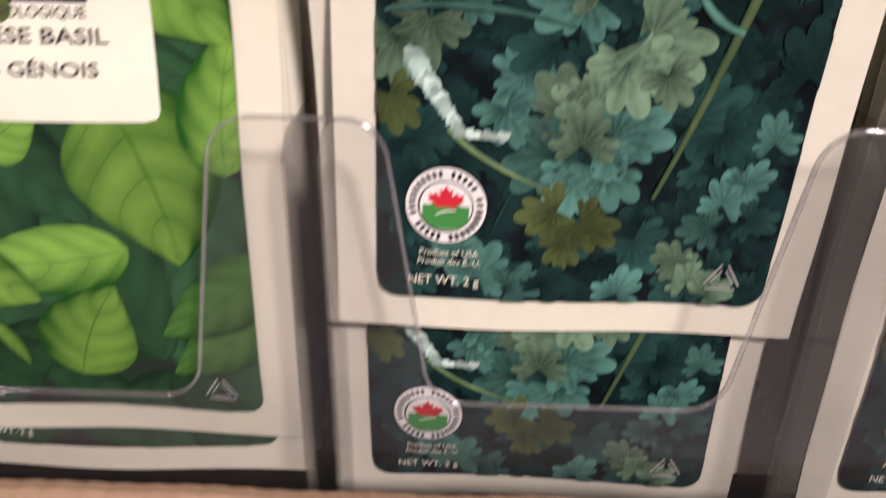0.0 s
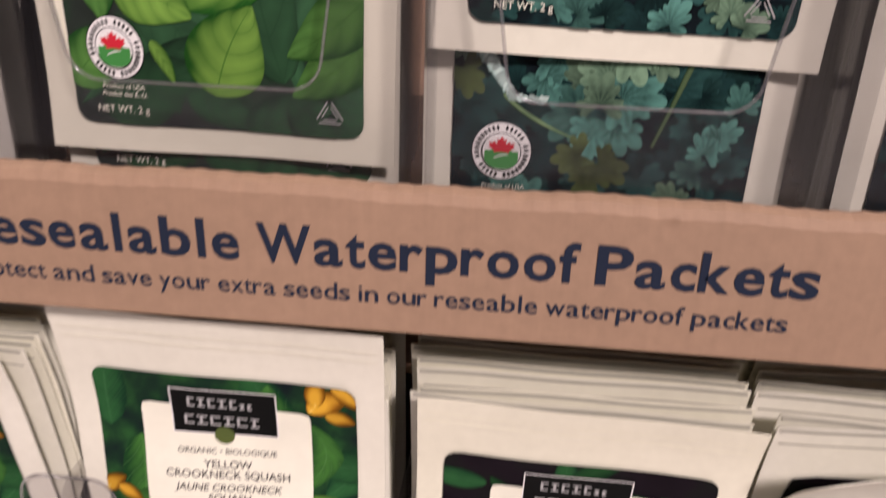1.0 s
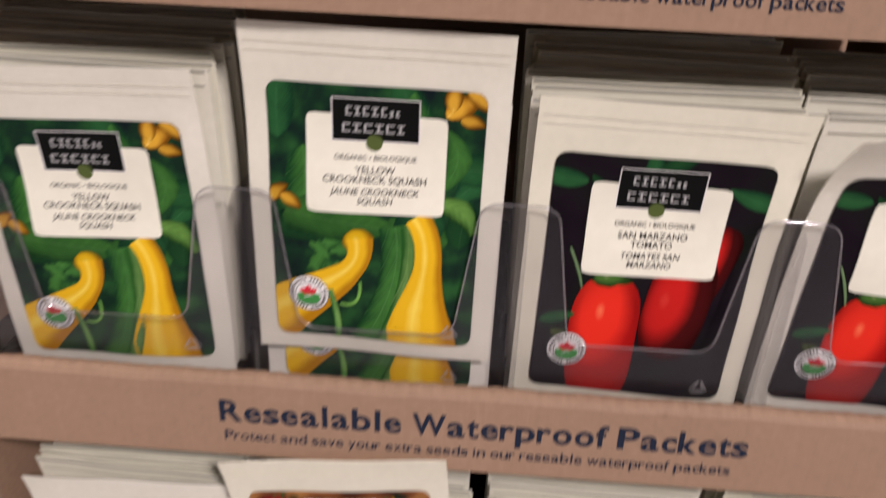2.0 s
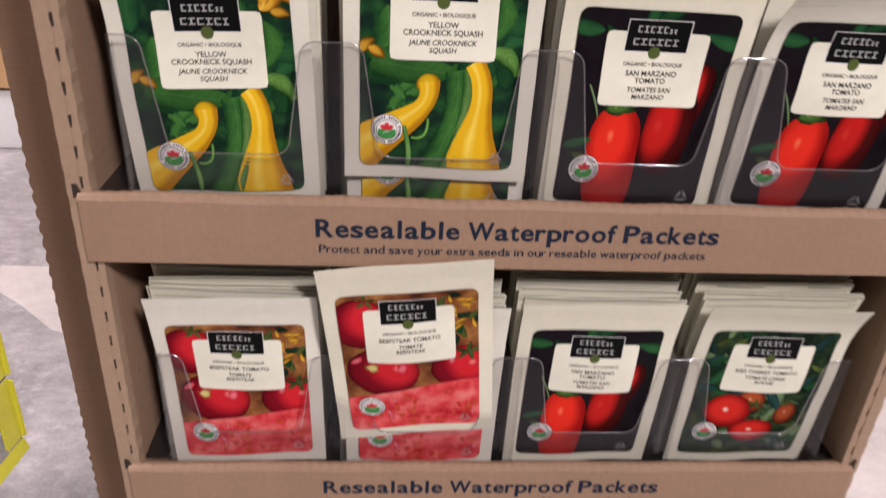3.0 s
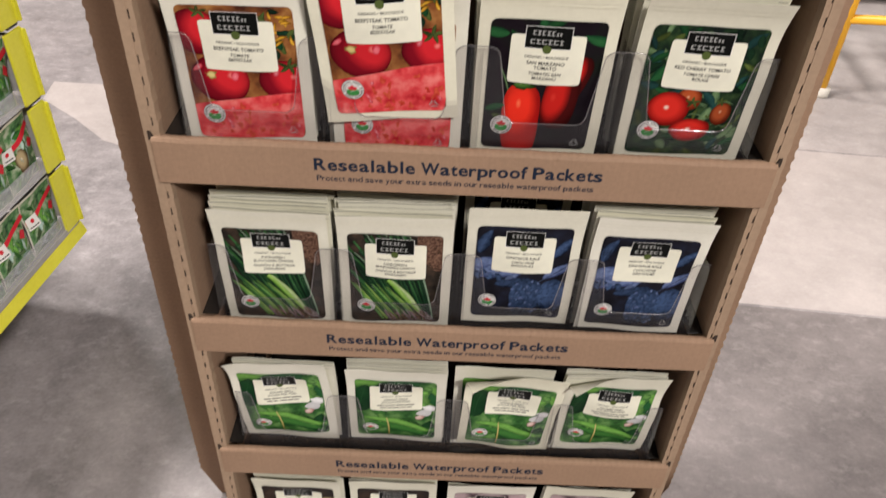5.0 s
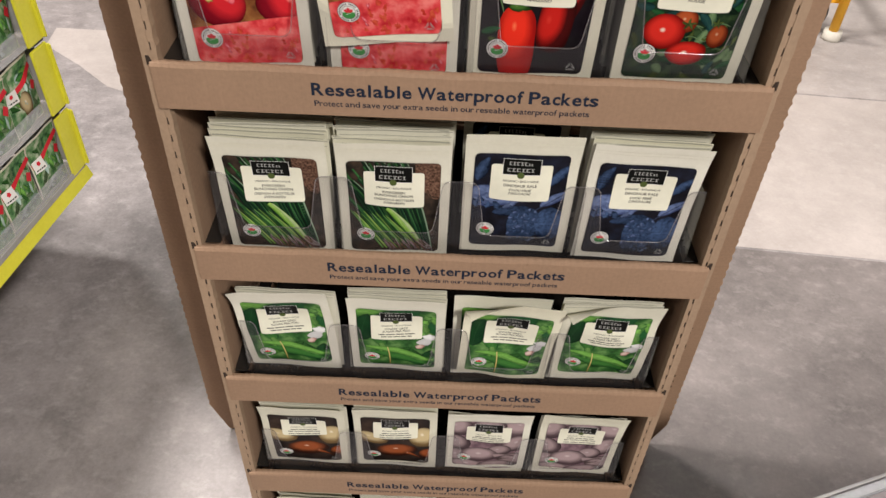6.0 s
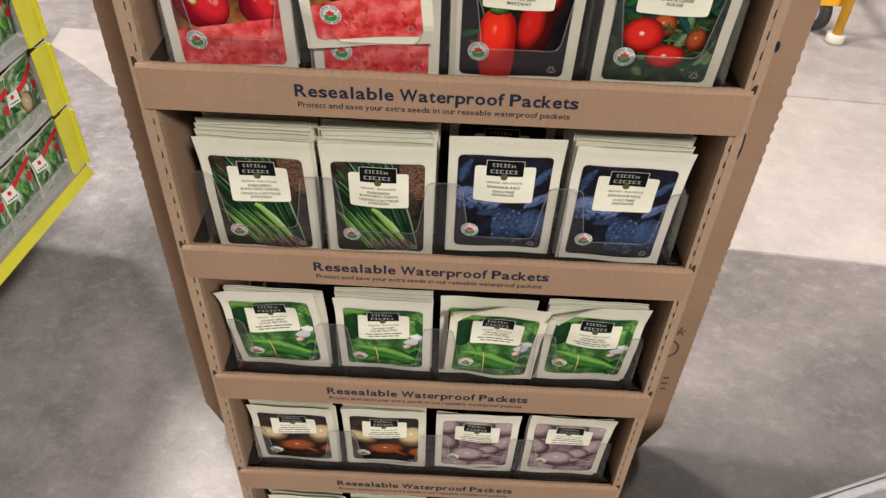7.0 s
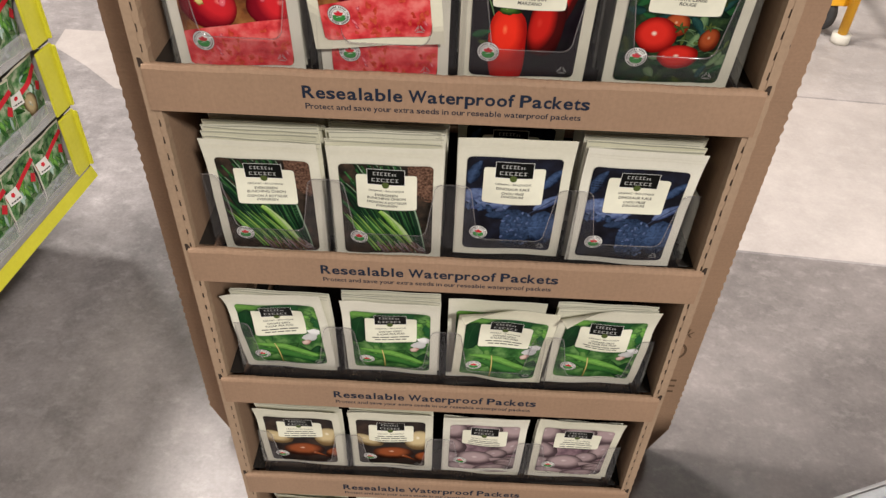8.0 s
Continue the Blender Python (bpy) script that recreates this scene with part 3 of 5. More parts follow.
LEAF = {
    "bright": print_leaf("print_leaf_bright", (0.010, 0.065, 0.010), (0.20, 0.46, 0.085), (0.30, 0.52, 0.16), 5.0, 0.8),
    "mid": print_leaf("print_leaf_mid", (0.008, 0.052, 0.014), (0.065, 0.235, 0.04), (0.12, 0.30, 0.09), 5.0),
    "deep": print_leaf("print_leaf_deep", (0.004, 0.028, 0.012), (0.022, 0.115, 0.032), (0.05, 0.16, 0.06)),
    "teal": print_leaf("print_leaf_teal", (0.003, 0.020, 0.018), (0.115, 0.32, 0.245), (0.20, 0.40, 0.32), 5.0, 0.9, 190.0),
    "sage": print_leaf("print_leaf_sage", (0.022, 0.060, 0.026), (0.20, 0.31, 0.14), (0.26, 0.36, 0.18), 6.0, 0.6, 130.0),
    "dim": print_leaf("print_leaf_dim", (0.004, 0.018, 0.018), (0.022, 0.085, 0.075), (0.04, 0.10, 0.09), 6.0, 0.6, 130.0),
    "moss": print_leaf("print_leaf_moss", (0.012, 0.024, 0.008), (0.10, 0.14, 0.03), (0.13, 0.17, 0.05), 6.0, 0.6, 130.0),
    "stalk": print_leaf("print_stalk", (0.02, 0.11, 0.018), (0.26, 0.50, 0.13), (0.33, 0.55, 0.18), 1.0, 0.2),
    "pale": print_leaf("print_stalk_pale", (0.22, 0.36, 0.12), (0.62, 0.68, 0.40), (0.75, 0.76, 0.55), 1.0, 0.2),
    "ink": print_leaf("print_leaf_shadow", (0.003, 0.010, 0.006), (0.012, 0.045, 0.018), (0.02, 0.06, 0.03), 1.0, 0.2),
    "haze": print_leaf("print_leaf_sheen", (0.10, 0.19, 0.11), (0.40, 0.50, 0.36), (0.45, 0.55, 0.42), 1.0, 0.2),
    "blade": print_leaf("print_blade", (0.004, 0.030, 0.012), (0.055, 0.175, 0.045), (0.10, 0.25, 0.08), 1.0, 0.2, 40.0),
    "lime": print_leaf("print_stalk_lime", (0.08, 0.20, 0.02), (0.42, 0.62, 0.16), (0.5, 0.66, 0.25), 1.0, 0.2),
    "kale": print_leaf("print_kale", (0.004, 0.008, 0.022), (0.085, 0.15, 0.31), (0.10, 0.16, 0.32), 5.0, 0.3, 260.0),
    "kale_pale": print_leaf("print_kale_pale", (0.03, 0.045, 0.12), (0.20, 0.27, 0.46), (0.2, 0.25, 0.42), 5.0, 0.3, 210.0),
    "white": print_leaf("print_petal_white", (0.55, 0.55, 0.55), (0.82, 0.82, 0.80), (0.7, 0.7, 0.72), 4.0),
    "frost": print_leaf("print_frost", (0.25, 0.42, 0.36), (0.62, 0.75, 0.68), (0.7, 0.8, 0.75), 4.0),
    "fan_teal": print_fan("print_fan_teal", (0.002, 0.013, 0.013), (0.085, 0.24, 0.195)),
    "fan_sage": print_fan("print_fan_sage", (0.008, 0.026, 0.018), (0.15, 0.255, 0.16)),
    "fan_dim": print_fan("print_fan_dim", (0.003, 0.011, 0.012), (0.020, 0.070, 0.062)),
    "basil": print_broad("print_basil", (0.010, 0.068, 0.010), (0.21, 0.41, 0.07), (0.03, 0.13, 0.016), 0.7, 1.1),
    "basil_mid": print_broad("print_basil_mid", (0.012, 0.060, 0.014), (0.10, 0.26, 0.055), (0.03, 0.11, 0.02), 0.7, 1.0),
    "basil_dim": print_broad("print_basil_dim", (0.014, 0.034, 0.020), (0.040, 0.130, 0.055), (0.02, 0.07, 0.03), 0.5, 1.0),
    "fan_deep": print_fan("print_fan_deep", (0.003, 0.008, 0.009), (0.010, 0.036, 0.034)),
    "fan_moss": print_fan("print_fan_moss", (0.008, 0.015, 0.008), (0.075, 0.105, 0.035)),
}
TUBE = print_tube("print_squash_long", (0.42, 0.19, 0.004), (0.74, 0.44, 0.010), (0.84, 0.62, 0.08))
ROUND = {
    "squash": print_round("print_squash", (0.50, 0.24, 0.004), (0.80, 0.50, 0.008), (0.86, 0.66, 0.10), 0.12, (-0.2, 0.25)),
    "plum": print_round("print_plum_tomato", (0.36, 0.008, 0.006), (0.74, 0.030, 0.014), (0.84, 0.16, 0.07), 0.12, (-0.15, 0.50), edge=0.35),
    "plum_dark": print_round("print_plum_tomato_dark", (0.05, 0.003, 0.003), (0.46, 0.014, 0.010), (0.52, 0.03, 0.02), 0.14, (-0.45, 0.1), edge=0.7),
    "beef": print_round("print_beefsteak", (0.20, 0.004, 0.012), (0.60, 0.020, 0.028), (0.82, 0.24, 0.22), 0.16, (0.42, 0.18), edge=0.9),
    "glint": print_round("print_soft_glint", (0.55, 0.02, 0.04), (0.70, 0.14, 0.17), (0.86, 0.52, 0.50), 0.3, (0, 0), 200.0, edge=0.2),
    "cherry": print_round("print_cherry_tomato", (0.32, 0.008, 0.006), (0.68, 0.028, 0.018), (0.95, 0.75, 0.6), 0.08, (-0.1, 0.1)),
    "ripening": print_round("print_ripening_tomato", (0.16, 0.02, 0.006), (0.36, 0.07, 0.02), (0.6, 0.35, 0.2), 0.10, (-0.1, 0.2)),
    "flesh": print_blur("print_tomato_flesh", (0.42, 0.010, 0.018), (0.66, 0.060, 0.065), (0.78, 0.20, 0.18), scale=75.0),
    "seed": print_blur("print_tomato_seed", (0.42, 0.02, 0.015), (0.62, 0.10, 0.05), scale=220.0),
    "onion": print_round("print_onion", (0.035, 0.008, 0.003), (0.30, 0.075, 0.022), (0.85, 0.60, 0.46), 0.18, (-0.05, 0.3), 110.0),
    "onion_pale": print_round("print_onion_pale", (0.16, 0.10, 0.04), (0.50, 0.40, 0.22), (0.72, 0.66, 0.5), 0.2, (-0.1, 0.3), 110.0),
    "garlic": print_round("print_shallot", (0.085, 0.055, 0.062), (0.36, 0.27, 0.275), (0.52, 0.43, 0.43), 0.22, (-0.05, 0.25), 60.0),
    "yellow": print_round("print_blossom", (0.34, 0.14, 0.01), (0.62, 0.34, 0.03), (0.75, 0.52, 0.12), 0.4, (0, 0), 160.0),
    "stem": print_round("print_tomato_stem", (0.02, 0.06, 0.01), (0.07, 0.17, 0.03), (0.4, 0.45, 0.2), 0.3),
    "scar": print_round("print_stem_scar", (0.42, 0.30, 0.08), (0.62, 0.52, 0.2), (0.75, 0.7, 0.45), 0.3, (0, 0)),
    "pink": print_round("print_petal_pink", (0.6, 0.35, 0.3), (0.8, 0.6, 0.52), (0.85, 0.8, 0.75), 0.2),
}
BLUR = {
    "squash": print_blur("print_bg_squash", (0.005, 0.009, 0.012), (0.007, 0.028, 0.014), (0.018, 0.085, 0.022), scale=75.0),
    "plum": print_blur("print_bg_plum", (0.005, 0.003, 0.005), (0.009, 0.006, 0.009), (0.007, 0.010, 0.007), scale=30.0),
    "beef": print_blur("print_bg_beef", (0.055, 0.016, 0.008), (0.20, 0.07, 0.022), (0.36, 0.17, 0.05), scale=60.0),
    "cherry": print_blur("print_bg_cherry", (0.006, 0.010, 0.009), (0.011, 0.026, 0.012), (0.032, 0.062, 0.022), scale=110.0),
    "onion": print_blur("print_bg_onion", (0.012, 0.010, 0.008), (0.026, 0.020, 0.015), (0.06, 0.038, 0.026), scale=80.0),
    "burlap": print_blur("print_burlap", (0.035, 0.018, 0.012), (0.11, 0.058, 0.038), (0.20, 0.115, 0.078), scale=420.0),
    "kale": print_blur("print_bg_kale", (0.005, 0.005, 0.007), (0.009, 0.009, 0.014), (0.014, 0.017, 0.032), scale=50.0),
    "pea": print_blur("print_bg_pea", (0.010, 0.04, 0.012), (0.035, 0.12, 0.028), (0.15, 0.30, 0.09), scale=60.0),
    "dark": print_blur("print_bg_dark", (0.008, 0.006, 0.006), (0.02, 0.014, 0.012), (0.045, 0.028, 0.02), scale=40.0),
    "garlic": print_blur("print_bg_shallot", (0.06, 0.035, 0.045), (0.16, 0.10, 0.12), (0.3, 0.2, 0.22), scale=60.0),
    "basil": print_blur("print_bg_basil", (0.012, 0.012, 0.014), (0.022, 0.030, 0.024), (0.014, 0.055, 0.022), scale=40.0),
    "cilantro": print_blur("print_bg_cilantro", (0.003, 0.004, 0.005), (0.005, 0.010, 0.012), (0.010, 0.036, 0.036), scale=110.0),
}


def art_squash():
    a, r = Art(), random.Random(3)
    a.rect(-0.0435, 0.0435, 0.008, 0.1225, BLUR["squash"])
    for i in range(13):
        x, z = U(r.random(), 0.05 + 0.5 * r.random())
        a.leaf(x, z, 0.020 + 0.016 * r.random(), 0.012 + 0.008 * r.random(), r.random() * 360, LEAF["deep" if i % 3 else "mid"], 0.1)
    for i in range(8):
        x, z = U(0.22 + 0.13 * r.random(), 0.57 + 0.12 * r.random())
        a.blob(x, z, 0.0045, 0.003, r.random() * 180, LEAF["mid"], 0.2, seed=i)
    a.blob(*U(0.30, 0.49), 0.024, 0.009, -8, LEAF["mid"], 0.10, seed=4)
    a.ribbon([U(0.82, 0.15), U(0.95, 0.24), U(0.80, 0.36)], [0.002, 0.006, 0.002], LEAF["mid"])
    a.ribbon([U(0.60, 0.50), U(0.66, 0.72), U(0.44, 1.02)], [0.007, 0.0058, 0.0065], LEAF["mid"])
    a.ribbon([U(0.66, 0.50), U(0.70, 0.72), U(0.54, 1.02)], [0.003, 0.0028, 0.0035], LEAF["stalk"])
    a.ribbon([U(0.70, 0.46), U(0.86, 0.62), U(0.66, 0.84), U(0.77, 1.06)], lambda t: 0.0052 + 0.0016 * t + 0.0085 * max(0.0, min(1.0, (t - 0.35) / 0.45)) ** 1.5, TUBE, 30)
    a.blob(*U(0.425, 0.570), 0.0064, 0.0062, 0, ROUND["squash"], 0.03)
    a.ribbon([U(0.430, 0.555), U(0.47, 0.74), U(0.20, 0.75), U(-0.12, 1.00)], lambda t: 0.0058 - 0.0008 * math.sin(math.pi * min(1.0, t / 0.4)) + 0.0082 * max(0.0, min(1.0, (t - 0.3) / 0.6)) ** 1.3, TUBE, 34)
    a.ribbon([U(0.43, 0.74), U(0.44, 0.86), U(0.33, 0.84)], [0.0008, 0.0008, 0.0008], LEAF["bright"])
    a.ribbon([U(0.28, 0.78), U(0.34, 0.95), U(0.30, 1.05)], [0.0012, 0.0016, 0.0012], LEAF["stalk"])
    for u, v, l, t in ((0.90, 0.06, 0.016, 30), (0.97, 0.03, 0.014, -40), (0.86, 0.02, 0.012, 80), (0.94, 0.11, 0.010, -10), (0.04, 0.40, 0.011, 40), (0.10, 0.43, 0.010, -30)):
        a.leaf(*U(u, v), l, l * 0.55, t, ROUND["yellow"], 0.15)
    a.ribbon([U(0.80, 0.42), U(0.92, 0.40), U(0.98, 0.52)], [0.003, 0.005, 0.002], LEAF["bright"])
    return a


def art_plum():
    a, r = Art(), random.Random(5)
    a.rect(-0.0435, 0.0435, 0.008, 0.1225, BLUR["plum"])
    for i in range(7):
        a.leaf(*U(r.random(), 0.02 + 0.14 * r.random()), 0.024, 0.008, r.random() * 180, LEAF["deep"], 0.1)
    a.blob(*U(0.80, 0.42), 0.0090, 0.0210, -18, ROUND["plum_dark"], 0.03, square=2.4)
    a.blob(*U(0.68, 0.58), 0.0140, 0.0270, -6, ROUND["plum_dark"], 0.012, square=3.0, n=40)
    a.blob(*U(0.34, 0.76), 0.0150, 0.0335, 1, ROUND["plum"], 0.012, square=3.3, n=40)
    a.blob(*U(0.335, 0.475), 0.0085, 0.0035, 0, ROUND["stem"], 0.12, seed=3)
    a.ribbon([U(0.12, 0.36), U(0.18, 0.45), U(0.20, 0.52)], [0.0005, 0.0007, 0.0004], LEAF["sage"])
    a.leaf(*U(0.10, 0.66), 0.016, 0.006, 20, LEAF["deep"])
    a.leaf(*U(0.14, 0.74), 0.012, 0.005, -20, LEAF["moss"])
    return a


def star(a, u, v, s, material, seed):
    r = random.Random(seed)
    for i in range(5):
        t = 72 * i + 20 * r.random()
        x, z = U(u, v)
        a.leaf(x + 0.5 * s * math.cos(radians(t)), z + 0.35 * s * math.sin(radians(t)), s, s * 0.32, t, material, 0.1)


def art_beef():
    a, r = Art(), random.Random(8)
    a.rect(-0.0435, 0.0435, 0.008, 0.1225, BLUR["beef"])
    for i in range(16):
        a.leaf(*U(0.72 + 0.30 * r.random(), 0.38 * r.random()), 0.007 + 0.006 * r.random(), 0.004, r.random() * 360, LEAF[("deep", "moss", "ink")[i % 3]], 0.2)
    for i in range(13):
        a.leaf(*U(0.80 + 0.18 * r.random(), 0.02 + 0.28 * r.random()), 0.005 + 0.003 * r.random(), 0.0022, r.random() * 180, ROUND["yellow"], 0.2)
    a.blob(*U(0.14, 0.19), 0.0190, 0.0190, 0, ROUND["beef"], 0.010)
    star(a, 0.20, 0.05, 0.007, LEAF["moss"], 2)
    a.blob(*U(0.86, 0.53), 0.0190, 0.0180, 0, ROUND["beef"], 0.010)
    a.blob(*U(0.29, 0.53), 0.0235, 0.0205, 0, ROUND["beef"], 0.012)
    a.blob(*U(0.21, 0.50), 0.0042, 0.0034, 0, ROUND["scar"], 0.2, lobes=6)
    a.blob(*U(0.43, 0.50), 0.0030, 0.0042, -20, ROUND["glint"], 0.1)
    a.blob(*U(0.10, 0.45), 0.0045, 0.0020, 35, ROUND["glint"], 0.1)
    star(a, 0.92, 0.42, 0.009, LEAF["moss"], 4)
    a.blob(*U(0.80, 0.47), 0.0022, 0.0034, -25, ROUND["glint"], 0.1)
    a.ribbon([U(-0.05, 0.90), U(0.30, 0.86), U(0.70, 0.82), U(1.05, 0.81)], [0.0175, 0.0195, 0.0215, 0.0215], ROUND["flesh"], 20)
    for i in range(40):
        u = 0.02 + 0.96 * r.random()
        a.blob(*U(u, 0.73 - 0.06 * u + 0.28 * r.random()), 0.0014 + 0.0026 * r.random(), 0.0009 + 0.0013 * r.random(), 50 + 80 * r.random(), ROUND["seed" if i % 3 else "flesh"] if i % 9 else ROUND["glint"], 0.25, seed=i, n=10)
    return a


def art_cherry():
    a, r = Art(), random.Random(11)
    a.rect(-0.0435, 0.0435, 0.008, 0.1225, BLUR["cherry"])
    for i in range(85):
        a.leaf(*U(r.random(), r.random()), 0.009 + 0.010 * r.random(), 0.004 + 0.004 * r.random(), r.random() * 360, LEAF[("ink", "moss", "dim", "ink", "sage", "deep")[i % 6]], 0.15)
    for i in range(9):
        u, v = 0.45 + 0.4 * r.random(), 0.55 + 0.2 * r.random()
        a.ribbon([U(u, v), U(u + 0.08, v - 0.03), U(u + 0.16, v + 0.05 * r.random())], [0.0004, 0.0005, 0.0003], LEAF["sage"])
    a.blob(*U(0.46, 0.53), 0.010, 0.010, 0, ROUND["ripening"], 0.02)
    a.blob(*U(0.79, 0.64), 0.0085, 0.0105, 0, ROUND["ripening"], 0.02)
    a.blob(*U(0.30, 0.62), 0.0165, 0.0155, 0, ROUND["cherry"], 0.02)
    a.blob(*U(0.55, 0.78), 0.0165, 0.0115, 0, ROUND["cherry"], 0.02)
    star(a, 0.50, 0.55, 0.006, LEAF["moss"], 5)
    star(a, 0.76, 0.54, 0.005, LEAF["moss"], 6)
    return a


def art_scallion():
    a, r = Art(), random.Random(13)
    a.rect(-0.0435, 0.0435, 0.008, 0.1225, BLUR["onion"])
    a.rect(0.020, 0.0435, 0.088, 0.1225, BLUR["burlap"], 8, 8)
    a.blob(*U(0.92, 0.18), 0.012, 0.022, 10, BLUR["burlap"], 0.06)
    for i in range(26):
        k = i / 25
        x0, v0 = -0.20 + 0.78 * k + 0.04 * r.random(), -0.06 + 0.50 * (1 - k) * r.random()
        end = (0.42 + 0.50 * k + 0.05 * r.random(), 0.90 + 0.10 * r.random())
        a.ribbon([U(x0, v0), U(0.5 * (x0 + end[0]) + 0.06, 0.50), U(*end)], [0.0010, 0.0027, 0.0016], LEAF[("blade", "ink", "blade", "ink")[i % 4]])
        if i % 2:
            a.ribbon([U(x0 + 0.03, v0), U(0.5 * (x0 + end[0]) + 0.085, 0.49), U(end[0] + 0.01, end[1])], [0.0003, 0.00085, 0.0005], LEAF["haze"])
    for i in range(11):
        u = 0.00 + 0.040 * i + 0.02 * r.random()
        a.ribbon([U(u, 0.52 + 0.06 * r.random()), U(u + 0.16, 0.70), U(u + 0.36, 0.97)], [0.0003, 0.0016, 0.0010], LEAF[("stalk", "lime", "blade")[i % 3]])
    a.ribbon([U(0.42, 0.48), U(0.62, 0.62), U(0.78, 0.90)], [0.0020, 0.0046, 0.0022], LEAF["lime"])
    a.ribbon([U(0.46, 0.48), U(0.67, 0.64), U(0.80, 0.92)], [0.0005, 0.0019, 0.0012], LEAF["pale"])
    for i in range(46):
        u = 0.36 + 0.48 * r.random()
        a.ribbon([U(u, 0.83 + 0.08 * r.random()), U(u + 0.04 + 0.05 * r.random(), 0.93), U(u + 0.08 + 0.1 * r.random(), 1.03)], [0.0003, 0.0008, 0.0003], ROUND["garlic"] if i % 3 else BLUR["burlap"], 5)
    a.ribbon([U(-0.12, 0.80), U(0.06, 0.88), U(0.28, 1.1)], [0.013, 0.011, 0.006], BLUR["onion"])
    return a


def art_kale():
    a, r = Art(), random.Random(17)
    a.rect(-0.0435, 0.0435, 0.008, 0.1225, BLUR["kale"])
    for u, v, l, w, t, tone in ((0.10, 0.16, 0.03, 0.012, 70, "kale"), (0.08, 0.42, 0.04, 0.016, 30, "kale_pale"), (0.22, 0.50, 0.05, 0.013, 8, "kale_pale"),
                                (0.94, 0.20, 0.03, 0.010, 50, "kale"), (0.92, 0.44, 0.035, 0.010, 30, "kale_pale"), (0.46, 0.58, 0.04, 0.012, 10, "kale")):
        a.leaf(*U(u, v), l, w, t, LEAF[tone], 0.08)
    for i in range(20):
        a.blob(*U(0.5 * r.random(), 0.40 + 0.14 * r.random()), 0.004, 0.003, r.random() * 180, LEAF["kale_pale" if i % 2 else "kale"], 0.2, seed=i, n=14)
    a.blob(*U(0.87, 0.72), 0.013, 0.022, 0, LEAF["kale"], 0.05, seed=2, square=2.4)
    a.blob(*U(0.58, 0.74), 0.0150, 0.0260, -4, LEAF["kale"], 0.04, seed=1, square=2.5)
    for i in range(60):
        u, v = 0.43 + 0.30 * r.random(), 0.54 + 0.40 * r.random()
        a.blob(*U(u, v), 0.0019, 0.0013, r.random() * 180, LEAF["kale" if i % 3 else "kale_pale"], 0.25, seed=i, n=9)
    a.ribbon([U(0.70, 0.56), U(0.85, 0.46), U(1.0, 0.38)], [0.0003, 0.0006, 0.0008], LEAF["kale_pale"])
    return a


def art_pea():
    a, r = Art(), random.Random(19)
    a.rect(-0.0435, 0.0435, 0.008, 0.1225, BLUR["pea"])
    for i in range(17):
        a.leaf(*U(r.random(), r.random()), 0.024 + 0.02 * r.random(), 0.013 + 0.008 * r.random(), r.random() * 360, LEAF[("mid", "deep", "mid", "deep", "bright")[i % 5]], 0.1)
    a.leaf(*U(0.10, 0.30), 0.05, 0.026, 80, LEAF["deep"], 0.1)
    for i in range(14):
        a.blob(*U(0.70 + 0.3 * r.random(), 0.04 + 0.40 * r.random()), 0.003 + 0.004 * r.random(), 0.003 + 0.003 * r.random(), r.random() * 180, LEAF["stalk" if i % 2 else "bright"], 0.1, seed=i)
    a.ribbon([U(0.30, 0.52), U(0.34, 0.82), U(0.98, 0.84)], [0.003, 0.0075, 0.003], LEAF["stalk"])
    a.ribbon([U(0.10, 0.62), U(0.45, 0.60), U(0.90, 0.84)], [0.002, 0.0070, 0.003], LEAF["bright"])
    a.ribbon([U(0.15, 0.70), U(0.40, 0.75), U(0.95, 0.93)], [0.002, 0.0075, 0.003], LEAF["mid"])
    a.ribbon([U(0.38, 0.60), U(0.42, 0.80), U(0.40, 1.0)], [0.0006, 0.0008, 0.0006], ROUND["scar"])
    a.blob(*U(0.86, 0.51), 0.0085, 0.0065, 15, LEAF["white"], 0.08, seed=2)
    a.blob(*U(0.80, 0.585), 0.0055, 0.0042, 30, ROUND["pink"], 0.1, seed=3)
    a.blob(*U(0.92, 0.44), 0.007, 0.0045, -20, LEAF["white"], 0.1, seed=5)
    return a


def art_onion():
    a, r = Art(), random.Random(23)
    a.rect(-0.0435, 0.0435, 0.008, 0.1225, BLUR["dark"])
    a.blob(*U(0.12, 0.42), 0.024, 0.014, -10, ROUND["onion_pale"], 0.04, seed=1)
    a.blob(*U(0.92, 0.40), 0.020, 0.022, 0, ROUND["onion_pale"], 0.04, seed=2)
    a.blob(*U(1.02, 0.76), 0.016, 0.014, 0, ROUND["onion"], 0.04, seed=3)
    a.blob(*U(0.52, 0.68), 0.0265, 0.0185, 4, ROUND["onion"], 0.03, seed=4)
    a.ribbon([U(0.66, 0.74), U(0.82, 0.80), U(0.90, 0.88)], [0.005, 0.0016, 0.0005], ROUND["onion"])
    return a


